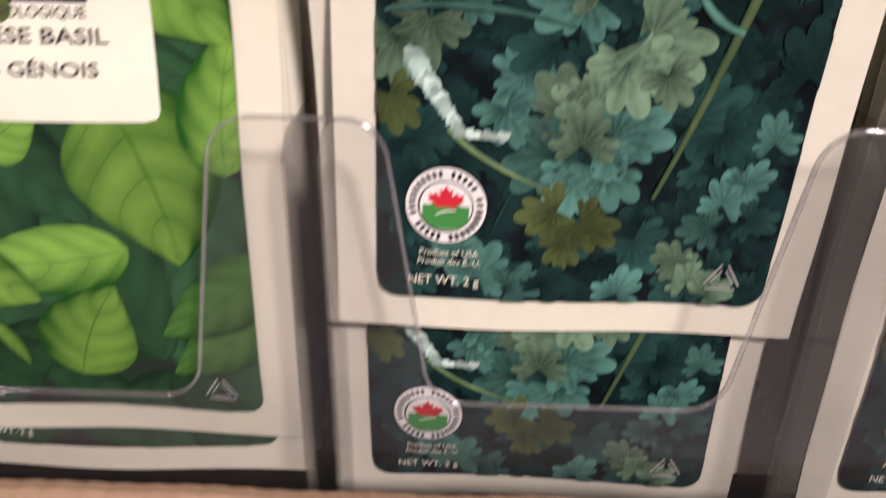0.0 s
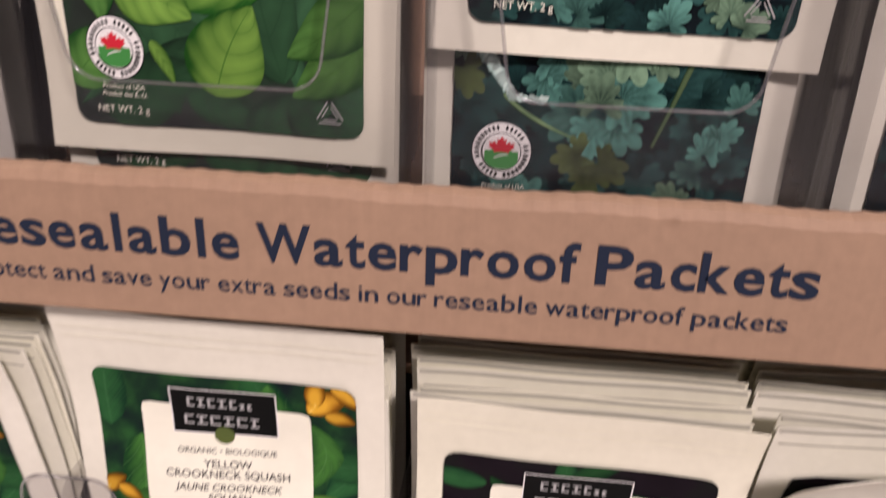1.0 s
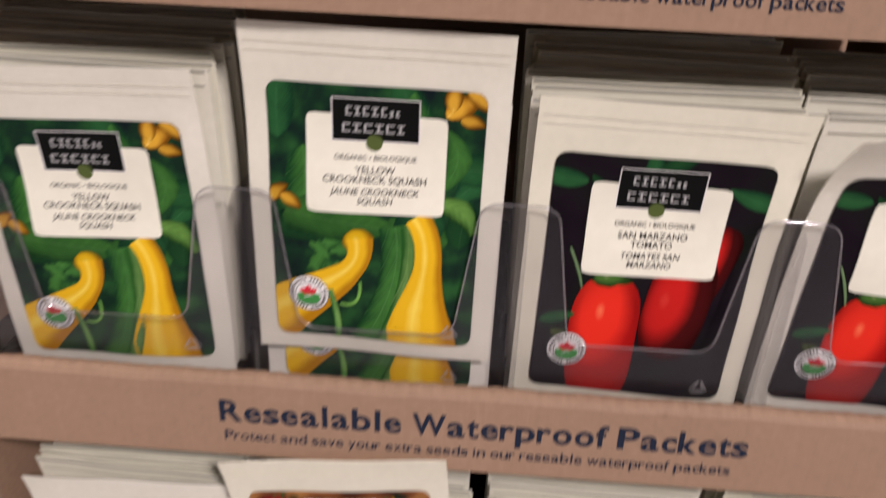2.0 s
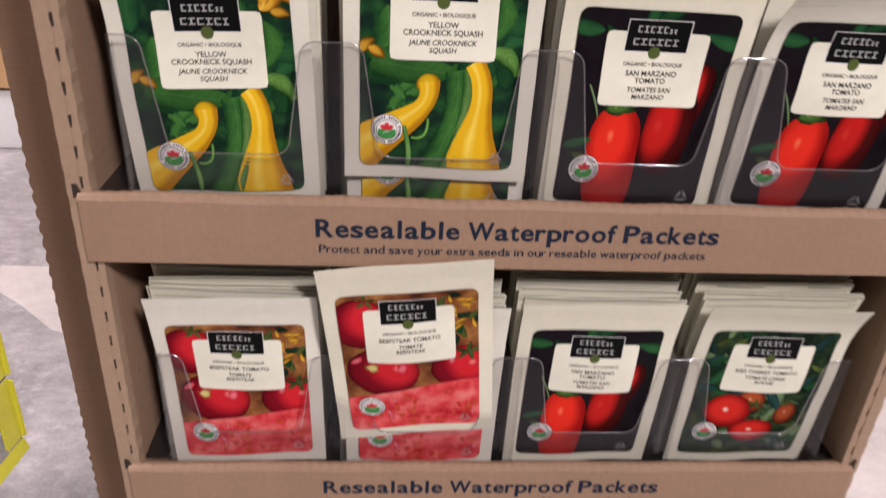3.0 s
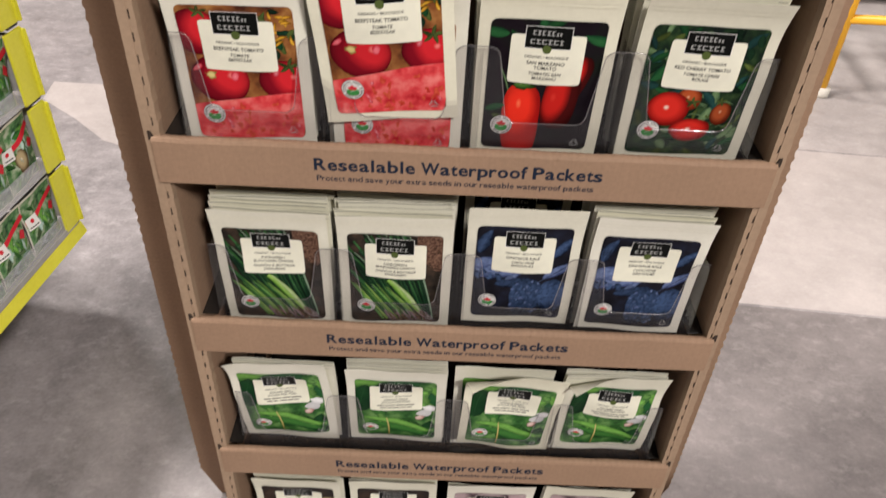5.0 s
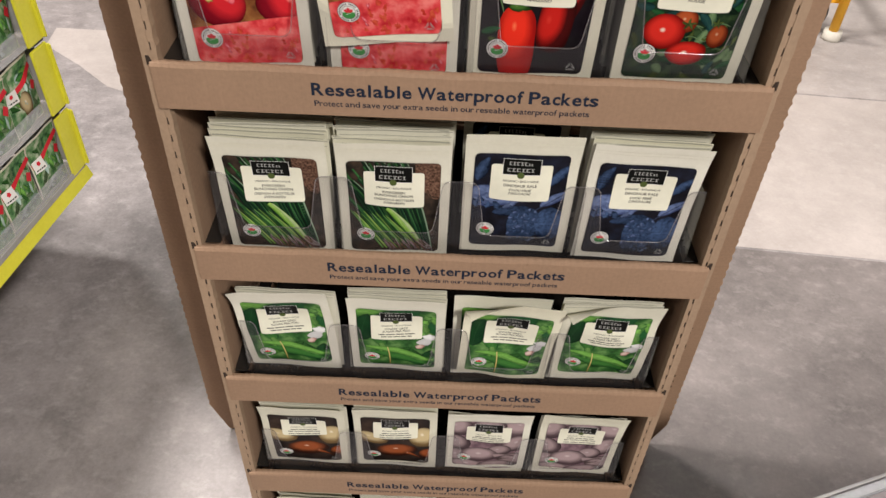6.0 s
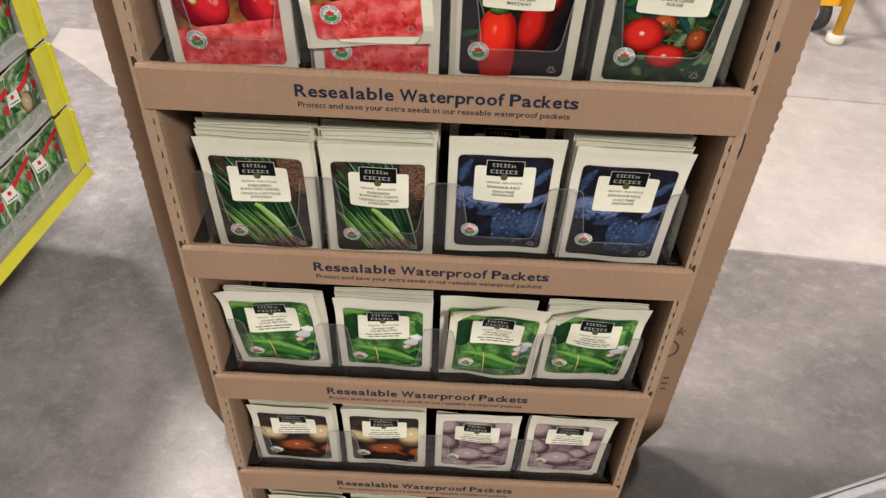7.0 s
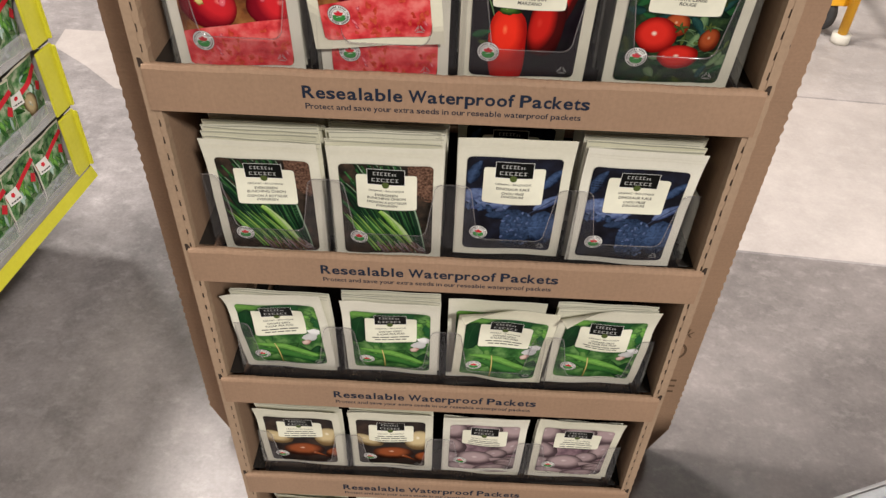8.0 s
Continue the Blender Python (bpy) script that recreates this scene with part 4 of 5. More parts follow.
def art_shallot():
    a, r = Art(), random.Random(29)
    a.rect(-0.0435, 0.0435, 0.008, 0.1225, BLUR["garlic"])
    for i, (u, v, rx, rz, turn) in enumerate(((0.04, 0.12, 0.021, 0.024, 20), (0.92, 0.10, 0.023, 0.024, -25), (0.50, 0.10, 0.022, 0.020, 0), (0.06, 0.48, 0.016, 0.020, 40), (0.90, 0.46, 0.017, 0.022, -30),
                                              (0.68, 0.60, 0.017, 0.014, 10), (0.04, 0.78, 0.018, 0.018, 0), (0.22, 0.98, 0.026, 0.013, -10), (0.93, 0.82, 0.022, 0.018, 15), (0.66, 0.99, 0.026, 0.013, 8), (0.40, 0.72, 0.0255, 0.0205, 4))):
        a.blob(*U(u, v), rx, rz, turn, ROUND["garlic"], 0.03, seed=i)
    a.ribbon([U(0.62, 0.74), U(0.80, 0.70), U(0.92, 0.74)], [0.008, 0.0020, 0.0008], ROUND["garlic"], 10)
    a.ribbon([U(0.62, 0.80), U(0.76, 0.82), U(0.86, 0.80)], [0.0006, 0.0012, 0.0004], BLUR["dark"], 8)
    return a


def art_basil():
    a, r = Art(), random.Random(31)
    a.rect(-0.0435, 0.0435, 0.008, 0.1225, BLUR["basil"])
    for i in range(16):
        a.ovate(U(r.random(), r.random()), U(r.random(), 0.2 + 0.8 * r.random()), 0.005 + 0.006 * r.random(), LEAF["basil_dim"])
    for base, tip, half, tone in (((0.20, 0.30), (0.52, 0.50), 0.012, "basil_dim"), ((0.96, 0.45), (0.80, 0.78), 0.011, "basil_dim"), ((0.12, 0.98), (0.46, 0.84), 0.010, "basil_dim"), ((0.60, 1.02), (0.90, 0.92), 0.008, "basil_dim"),
                                  ((0.36, 0.36), (0.62, 0.55), 0.010, "basil_dim"), ((0.05, 0.10), (0.30, 0.30), 0.012, "basil_mid"), ((0.30, 0.02), (0.60, 0.12), 0.009, "basil"), ((0.00, 0.90), (0.20, 0.76), 0.008, "basil_mid"),
                                  ((0.06, 0.44), (0.14, 0.74), 0.0105, "basil_mid"), ((-0.02, 0.60), (0.37, 0.40), 0.0095, "basil"), ((0.40, 0.42), (0.55, 0.33), 0.006, "basil"),
                                  ((1.04, 0.72), (0.76, 0.90), 0.0080, "basil_mid"), ((1.05, 0.62), (0.75, 0.80), 0.0085, "basil_mid"), ((0.90, 1.03), (0.74, 0.92), 0.0060, "basil_dim"),
                                  ((0.70, 0.60), (0.27, 0.635), 0.0088, "basil"), ((0.19, 0.645), (0.45, 0.720), 0.0085, "basil"), ((0.50, 0.91), (0.645, 0.685), 0.0112, "basil"), ((0.30, 0.78), (0.365, 0.885), 0.0020, "basil"),
                                  ((0.70, 0.30), (0.825, 0.635), 0.0158, "basil"), ((0.965, 0.45), (1.00, 0.19), 0.0088, "basil"), ((0.72, 0.05), (1.00, 0.22), 0.0100, "basil")):
        a.ovate(U(*base), U(*tip), half, LEAF[tone])
    return a


def art_cilantro():
    a, r = Art(), random.Random(37)
    a.rect(-0.0435, 0.0435, 0.008, 0.1225, BLUR["cilantro"])
    for i in range(150):
        a.leaflet(*U(r.random(), r.random()), 0.004 + 0.007 * r.random(), r.random() * 360, LEAF["fan_deep" if i % 4 else "fan_dim"], i)
    for i in range(24):
        u, v = r.random(), 0.12 + 0.86 * r.random()
        a.ribbon([U(u, v), U(u + 0.06 - 0.12 * r.random(), v - 0.06), U(u + 0.12 - 0.24 * r.random(), v - 0.13)], [0.0002, 0.00035, 0.0003], LEAF["dim" if i % 3 else "teal"], 6)
    for u, v, size, turn, tone in ((0.18, 0.12, 0.020, 100, "teal"), (0.72, 0.10, 0.020, 20, "teal"), (0.46, 0.20, 0.018, 220, "sage"), (0.92, 0.24, 0.016, 200, "dim"), (0.28, 0.33, 0.016, 160, "teal"),
                                   (0.72, 0.62, 0.014, 20, "dim"), (0.66, 0.57, 0.012, 120, "dim"), (0.80, 0.64, 0.011, -40, "dim"), (0.97, 0.54, 0.013, 100, "dim"), (0.64, 0.86, 0.011, 300, "dim"), (0.22, 0.82, 0.011, 200, "dim"),
                                   (0.34, 0.55, 0.011, 250, "teal"), (0.30, 0.61, 0.010, 300, "teal"), (0.40, 0.50, 0.011, 200, "dim"),
                                   (0.12, 0.47, 0.013, 250, "sage"), (0.05, 0.50, 0.012, 280, "sage"), (0.20, 0.42, 0.012, 40, "teal"), (0.03, 0.60, 0.010, 300, "moss"),
                                   (0.44, 0.62, 0.012, 110, "sage"), (0.50, 0.60, 0.013, 70, "sage"), (0.42, 0.69, 0.013, 215, "teal"), (0.47, 0.73, 0.012, 265, "teal"), (0.54, 0.71, 0.012, 310, "teal"), (0.55, 0.65, 0.014, 5, "teal"), (0.48, 0.67, 0.011, 90, "sage"),
                                   (0.44, 0.80, 0.010, 200, "moss"), (0.50, 0.82, 0.011, 330, "moss"), (0.47, 0.86, 0.009, 260, "moss"),
                                   (0.46, 0.42, 0.013, 190, "teal"), (0.50, 0.39, 0.014, 110, "sage"), (0.58, 0.41, 0.015, 40, "sage"), (0.60, 0.48, 0.015, -20, "sage"), (0.56, 0.52, 0.013, -75, "sage"), (0.65, 0.54, 0.009, -60, "sage"),
                                   (0.84, 0.78, 0.009, 80, "teal"), (0.88, 0.74, 0.008, 40, "teal"), (0.82, 0.83, 0.008, 180, "teal"), (0.91, 0.81, 0.008, 0, "dim"), (0.93, 0.66, 0.008, 100, "teal"),
                                   (0.80, 0.95, 0.009, 110, "sage"), (0.76, 0.91, 0.008, 140, "sage"), (0.85, 0.98, 0.008, 30, "sage"), (0.26, 0.95, 0.011, 70, "teal"), (0.20, 0.90, 0.009, 130, "teal"), (0.34, 0.97, 0.010, 20, "teal"), (0.42, 0.97, 0.008, 60, "dim"), (0.62, 0.98, 0.009, 70, "teal")):
        a.leaflet(*U(u, v), size * 0.92, turn, LEAF["fan_" + tone], int(size * 9000 + u * 70))
    a.ribbon([U(0.815, 0.40), U(0.76, 0.56), U(0.665, 0.77)], [0.0011, 0.0009, 0.0005], LEAF["sage"])
    a.ribbon([U(0.68, 0.40), U(0.73, 0.46), U(0.80, 0.47)], [0.0006, 0.0009, 0.0006], LEAF["teal"])
    a.ribbon([U(0.02, 0.46), U(0.20, 0.43), U(0.44, 0.47)], [0.0005, 0.0009, 0.0004], LEAF["teal"])
    a.ribbon([U(0.17, 0.655), U(0.24, 0.71), U(0.40, 0.755)], [0.0006, 0.0007, 0.0003], LEAF["sage"])
    for i in range(17):
        k = i / 16
        a.blob(*U(0.085 + 0.115 * k, 0.535 + 0.125 * k), 0.0021 - 0.0010 * k, 0.0024 - 0.0010 * k, -40 + 20 * (i % 3), LEAF["frost"], 0.16, seed=i, n=14)
        if i < 6:
            a.blob(*U(0.20 + 0.020 * i, 0.664 - 0.002 * (i % 2)), 0.0013, 0.0009 + 0.0003 * (i % 2), 0, LEAF["frost"], 0.22, seed=i + 9, n=12)
    return a


DESIGN = {
    "squash": (art_squash, ("YELLOW", "CROOKNECK SQUASH"), ("JAUNE CROOKNECK", "SQUASH"), "yellow crookneck squash"),
    "plum": (art_plum, ("SAN MARZANO", "TOMATO"), ("TOMATES SAN", "MARZANO"), "red plum tomatoes on near-black"),
    "beef": (art_beef, ("BEEFSTEAK TOMATO",), ("TOMATE", "BEEFSTEAK"), "red beefsteak tomatoes"),
    "cherry": (art_cherry, ("RED CHERRY TOMATO",), ("TOMATE CERISE", "ROUGE"), "red cherry tomatoes among leaves"),
    "scallion": (art_scallion, ("EVERGREEN", "BUNCHING ONION"), ("OIGNON À BOTTELER", "EVERGREEN"), "green bunching onions"),
    "kale": (art_kale, ("DINOSAUR KALE",), ("CHOU FRISÉ", "DINOSAURE"), "dark blue kale leaves"),
    "pea": (art_pea, ("DWARF GREY", "SUGAR PEA POD"), (None, None), "green pea pods"),
    "onion": (art_onion, (None, None), (None, None), "brown onions on black"),
    "shallot": (art_shallot, (None, None), (None, None), "pale mauve bulbs"),
    "basil": (art_basil, ("GENOVESE BASIL",), ("BASILIC GÉNOIS",), "bright green basil leaves"),
    "cilantro": (art_cilantro, (None,), (None,), "blue-green coriander leaves"),
}


def maker(puff=0.004, seed=0, curl=None, slack=0.0006):
    """The bent front of one packet: its place for a point (across, up) and a height above the film."""
    p = [random.Random(seed).random() * 6.3 for _ in range(4)]

    def bend(x, z, lift=0.0):
        e = max(0.0, 1 - (2 * x / W) ** 2) ** 1.25
        g = max(0.0, math.sin(math.pi * min(1.0, max(0.0, z / 0.124)))) ** 1.5
        y = -puff * e * g - lift
        y += slack * (math.sin(31 * x + 47 * z + p[0]) + math.sin(90 * x - 26 * z + p[1]) * 0.6 + math.sin(120 * z + p[2] + 30 * x) * 0.4)
        y -= 0.0065 * (max(0.0, z - 0.088) / 0.057) ** 2
        x *= 1 - 0.012 * max(0.0, min(1.0, 1.15 - z / 0.125)) * abs(2 * x / W)
        for dx, dz, s0, rad in curl or ():
            s = x * dx + z * dz - s0
            if s > 0:
                a = s / abs(rad)
                shift = abs(rad) * math.sin(a) - s
                off = abs(rad) * (1 - math.cos(a))
                back = -lift * (1 - math.cos(a))
                x, z = x + dx * shift, z + dz * shift
                y += off if rad > 0 else -off
                y -= back
        return (x, y, z)
    return bend


def pouch_body(bend, thick=0.0022, nx=14, nz=20):
    """The pouch: front and back film, welded rims, thumb notches left out."""
    verts, faces = [], []
    for side in (0, 1):
        for j in range(nz + 1):
            for i in range(nx + 1):
                x, z = W * (i / nx - 0.5), H * j / nz
                px, py, pz = bend(x, z)
                if side:
                    e = max(0.0, 1 - (2 * x / W) ** 2) * max(0.0, math.sin(math.pi * min(1.0, z / 0.122)))
                    py += 0.0005 + thick * 2 * e
                verts.append((px, py, pz))
    k = (nx + 1) * (nz + 1)
    for j in range(nz):
        for i in range(nx):
            a = j * (nx + 1) + i
            faces.append((a, a + 1, a + nx + 2, a + nx + 1))
            faces.append((k + a, k + a + nx + 1, k + a + nx + 2, k + a + 1))
    rim = [i for i in range(nx + 1)] + [j * (nx + 1) + nx for j in range(1, nz + 1)] + [nz * (nx + 1) + i for i in range(nx - 1, -1, -1)] + [j * (nx + 1) for j in range(nz - 1, 0, -1)]
    own = len(verts)
    for a in rim:
        verts += [verts[a], verts[a + k]]
    for i in range(len(rim)):
        a, b = own + 2 * i, own + 2 * ((i + 1) % len(rim))
        faces.append((b, a, a + 1, b + 1))
    return mesh_of("pouch", verts, faces, PAPER, smooth=True)


ARTS = {}


def bars(a, x, z, wide, high, material, seed, gap=0.0012):
    """A line of unreadable writing: word-long bars."""
    r = random.Random(seed)
    words = []
    while sum(words) + gap * len(words) < wide:
        words.append(wide * (0.14 + 0.22 * r.random()))
    k = wide / (sum(words) + gap * (len(words) - 1))
    at = x - wide / 2
    for w in words:
        a.rect(at, at + w * k, z, z + high, material, 2, 1, False)
        at += (w + gap) * k


def front_packet(design, m, puff=0.004, seed=0, curl=None, slack=0.0009, note="", full=True):
    art, english, french, what = DESIGN[design]
    if design not in ARTS:
        ARTS[design] = art()
    base = ARTS[design]
    bend = maker(puff, seed, curl, slack)
    ob = tagged(new("seed_packet"), "cream seed packet with " + what + (", " + note if note else ""), "seed packet", "seed packets on the stand")
    body = part("pouch", pouch_body(bend), ob)
    seal = Art()
    for i in range(2):
        seal.rect(-W / 2 + 0.002, W / 2 - 0.002, H - 0.0075 - 0.0035 * i, H - 0.0072 - 0.0035 * i, PAPER, 12, 1, False)
    lay(seal, "press_seal", bend, body, lift=0.0004)
    lay(base, "picture", bend, ob, "colour photograph print")
    top = 0.0006 + min(EPS * base.layer, 0.0006) + EPS * 2
    tag = Art()
    x0, x1 = -0.0278, 0.0285
    pts_z = 0.1225
    low = {"basil": 0.0402, "cilantro": 0.0402, "onion": 0.0460, "shallot": 0.0460}.get(design, 0.0522)
    tag.rect(x0, x1, pts_z - low, pts_z - 0.0115, LABEL, 18, 14, False)
    tag.v = [(*clamp(px, pz, (x0, x1, pts_z - low, pts_z - 0.0115, 0.0022)), pk) for px, pz, pk in tag.v]
    panel = lay(tag, "label_panel", bend, ob, "cream name panel", top)
    top += 0.0001
    short = design in ("basil", "cilantro")
    logo = Art()
    if short:
        pts_z += 0.0045
    logo.rect(-0.0175, 0.0175, pts_z - 0.0225, pts_z - 0.0048, WHITE, 12, 6, False)
    logo.rect(-0.0171, 0.0171, pts_z - 0.0221, pts_z - 0.0052, BLACK, 12, 6, False)
    logo.blob(-0.0005, pts_z - 0.0228, 0.0034, 0.0034, 0, OLIVE, clip=False, n=16)
    for z, h, at, wide in ((0.0118, 0.0036, -0.0118, (0.0024, 0.0024, 0.0024, 0.0028, 0.0022, 0.0016, 0.0014)), (0.0186, 0.0036, -0.0132, (0.0032, 0.0034, 0.0034, 0.0034, 0.0034, 0.0028))):
        for i, w in enumerate(wide):
            hh = h * (0.65 if w < 0.002 else 1.0)
            z0 = pts_z - z
            logo.rect(at + 0.3 * w * (i % 2), at + 0.3 * w * (i % 2) + 0.0008, z0, z0 + hh, PALE, 1, 1, False)
            logo.rect(at, at + w, z0, z0 + 0.0006, PALE, 1, 1, False)
            logo.rect(at, at + w, z0 + hh - 0.0006, z0 + hh, PALE, 1, 1, False)
            at += w + 0.0010
    lay(logo, "brand_mark", bend, panel, "black brand mark with pale bars", top)
    if full:
        up = 0.0052 if short else 0.0
        lay_text("ORGANIC • BIOLOGIQUE", 0.0, pts_z - 0.0300 + up, 0.0020, bend, panel, top + 0.00012, fit=0.037, bold=0.012)
        z = pts_z - 0.0354 + (0.0058 if short else up)
        for lang, words in ((0, english), (1, french)):
            for i, word in enumerate(words):
                if word:
                    lay_text(word, 0.0, z, 0.0028 if not lang else 0.0026, bend, panel, top + 0.00012, 0.18 * lang * (not short), fit=0.051, bold=0.015, wide=1.30 if short else 1.0)
                else:
                    line = Art()
                    bars(line, 0.0, z + 0.0006, 0.034 + 0.006 * ((i + lang) % 2), 0.0014, TYPE, i + 3 * lang)
                    lay(line, "printed_line", bend, panel, "unreadable printed line", top)
                z -= 0.0062 if short else 0.0039
            z -= 0.0 if short else 0.0010
    badge = Art()
    bx, bz = -0.0285, 0.0305
    badge.blob(bx, bz, 0.0090, 0.0090, 0, BLACK, clip=False, n=32)
    badge.blob(bx, bz, 0.0087, 0.0087, 0, WHITE, clip=False, n=32)
    for i in range(34):
        if i % 17 in (8, 2):
            continue
        t = 2 * math.pi * (i + 0.5) / 34
        badge.blob(bx + 0.0073 * math.cos(t), bz + 0.0073 * math.sin(t), 0.0009, 0.00045, math.degrees(t), BLACK, clip=False, n=6)
    badge.blob(bx, bz, 0.0059, 0.0059, 0, BLACK, clip=False, n=28)
    badge.blob(bx, bz, 0.0056, 0.0056, 0, WHITE, clip=False, n=28)
    badge.rect(bx - 0.0050, bx + 0.0050, bz - 0.0024, bz + 0.0003, GREEN, 4, 2, False)
    badge.blob(bx, bz - 0.0021, 0.0050, 0.0033, 0, GREEN, clip=False, n=24)
    half = ((0.0, 1.0), (0.13, 0.76), (0.27, 0.84), (0.21, 0.50), (0.42, 0.68), (0.47, 0.56), (0.70, 0.60), (0.61, 0.40), (0.71, 0.33), (0.38, 0.08), (0.42, -0.03), (0.05, 0.02))
    rim = [(bx + 0.0056 * px, bz - 0.0001 + 0.0049 * pz) for px, pz in half + tuple((-px, pz) for px, pz in half[:0:-1])]
    badge.add([(bx, bz + 0.0014)] + rim, [(0.0, 0.0)] * (len(rim) + 1), [(0, 1 + i, 1 + (i + 1) % len(rim)) for i in range(len(rim))], RED, False)
    badge.ribbon([(bx - 0.0022, bz - 0.0020), (bx, bz - 0.0006), (bx + 0.0022, bz - 0.0008)], [0.0001, 0.0002, 0.0001], WHITE, 6, False)
    lay(badge, "round_badge", bend, ob, "round white badge with red and green", top - EPS)
    mark = Art()
    tx, tz = 0.0335, 0.0150
    for i in range(3):
        t0, t1 = radians(90 + 120 * i + 9), radians(90 + 120 * (i + 1) - 9)
        a0, a1 = (tx + 0.0042 * math.cos(t0), tz + 0.0038 * math.sin(t0)), (tx + 0.0042 * math.cos(t1), tz + 0.0038 * math.sin(t1))
        mark.ribbon([a0, a1], [0.00020, 0.00020], PALE, 4, False)
        mark.ribbon([(tx + (q[0] - tx) * 0.62, tz + (q[1] - tz) * 0.62) for q in (a0, a1)], [0.00016, 0.00016], PALE, 4, False)
    lay(mark, "recycling_mark", bend, ob, "", top - EPS)
    if design in ("cilantro", "basil"):
        lay_text("Product of USA", bx + 0.001, 0.0188, 0.0014, bend, ob, top, material=LABEL)
        lay_text("Produit des É.-U.", bx + 0.001, 0.0166, 0.0014, bend, ob, top, 0.2, LABEL)
        lay_text("NET WT. 2 g", bx + 0.000, 0.0118, 0.0020, bend, ob, top, material=LABEL)
    ob.matrix_world = m
    return ob


# packets further back in a stack, of which only the upper rims show
BACKS = []
for i in range(5):
    bend_back = maker(0.0012, 40 + i, None, 0.0009)
    # rim and press-seal lines, greyed to stand for the shade between stacked packets
    seal_back = Art()
    seal_back.rect(-W / 2 + 0.001, W / 2 - 0.001, H - 0.0019, H - 0.0005, SEAL_SHADE, 10, 1, False)
    seal_back.rect(-W / 2 + 0.002, W / 2 - 0.002, H - 0.0078, H - 0.0070, SEAL_SHADE, 10, 1, False)
    BACKS.append((pouch_body(bend_back, 0.0008, 10, 12), bend_back, mesh_of("press_seal", [bend_back(x, z, 0.0004) for x, z, q in seal_back.v], seal_back.f, SEAL_SHADE)))
BACK_PICTURES = {}


def back_picture(design, i):
    """A hidden packet's plain picture field, shared by all alike."""
    if (design, i) not in BACK_PICTURES:
        tone = {"beef": "beef", "scallion": "onion", "shallot": "garlic", "onion": "dark"}.get(design, design)
        a = Art()
        a.rect(-0.0435, 0.0435, 0.008, 0.1225, BLUR[tone], 10, 12)
        BACK_PICTURES[design, i] = mesh_of("picture", [BACKS[i][1](x, z, 0.0006) for x, z, q in a.v], a.f, BLUR[tone])
    return BACK_PICTURES[design, i]


def stack(design, x, z, y0, count, step, yaw, lean, seed, sag=0.0, shift=0.0):
    r = random.Random(seed)
    for i in range(count):
        v = (i + seed) % len(BACKS)
        ob = tagged(new("seed_packet"), "cream seed packet standing in a stack behind others", "seed packet", "seed packets on the stand")
        body = part("pouch", BACKS[v][0], ob)
        part("press_seal", BACKS[v][2], body)
        part("picture", back_picture(design, v), ob)
        y = y0 + step * (i + 1)
        ob.matrix_world = pose(x + shift * i + r.uniform(-0.0022, 0.0022), y + r.uniform(-0.0006, 0.0006), z + sag * i + r.uniform(-0.0026, 0.0026), lean + r.uniform(-0.7, 0.7), r.uniform(-1.0, 1.0), yaw + r.uniform(-1.0, 1.0))


def row(k, cells):
    """One shelf: for each cell the design and the front packet's place, turn and bend."""
    z0 = LIPS[k] - 0.0205
    for c, cell in enumerate(cells):
        design, x, y, dz, lean, roll, yaw, extra = cell
        kw = {q: extra[q] for q in ("puff", "curl", "slack", "note") if q in extra}
        tall = Matrix.Diagonal((1, 1, extra.get("tall", 1.0), 1))
        front_packet(design, pose(x, y, z0 + dz, lean, roll, yaw) @ tall, seed=10 * k + c, **kw)
        n = extra.get("stack", 12)
        y0 = y + extra.get("gap", 0.0035)
        if extra.get("second"):
            sx, sy, sz = extra["second"]
            front_packet(design, pose(x + sx, y + sy, z0 + sz, min(lean, 3), 0, 0), seed=10 * k + c + 5)
            y0 += sy
        stack(design, x + extra.get("sx", 0.0), z0 + min(0.008, dz) * (0 if extra.get("second") else 1), y0, n, extra.get("step", 0.0038), yaw * 0.5, extra.get("back_lean", lean), 100 * k + c, extra.get("sag", 0.0015), extra.get("shift", 0.0))


# across, depth, lift, lean (top forward: minus), roll, yaw
row(0, [("basil", -0.170, 0.026, 0.0, 0, 0, 0, {}), ("basil", -0.0545, 0.028, 0.0175, 0, 0.6, 0, {"second": (0.001, 0.006, 0.001)}),
        ("cilantro", 0.0598, 0.028, 0.0512, 0, 1.2, 0, {"second": (-0.003, 0.007, -0.0075), "slack": 0.0010}), ("cilantro", 0.174, 0.026, 0.0, 0, 0, 0, {})])
row(1, [("squash", -0.1735, 0.024, 0.007, 3, -2.0, 0, {"stack": 15}), ("squash", -0.0555, 0.017, 0.0275, 1, 0.3, 0, {"second": (0.001, 0.007, 0.0), "stack": 12}),
        ("plum", 0.0585, 0.022, 0.0055, 3, 0.8, 0, {"stack": 13, "puff": 0.003}), ("plum", 0.1690, 0.026, 0.004, 5, 1.5, 0, {"stack": 13, "curl": ((-0.35, 0.937, 0.098, -0.09),)})])
row(2, [("beef", -0.1750, 0.024, 0.0040, 3, -1.0, 0, {"stack": 13}), ("beef", -0.0595, 0.014, 0.0385, 5, -5.0, 0, {"second": (0.003, 0.009, 0.0), "stack": 6, "note": "pushed up out of line"}),
        ("plum", 0.0555, 0.024, 0.005, 4, 0.2, 0, {"stack": 12}), ("cherry", 0.1745, 0.024, 0.006, 4, 0.5, 0, {"stack": 12, "curl": ((0.12, 0.993, 0.112, -0.14),), "note": "top curling forward"})])
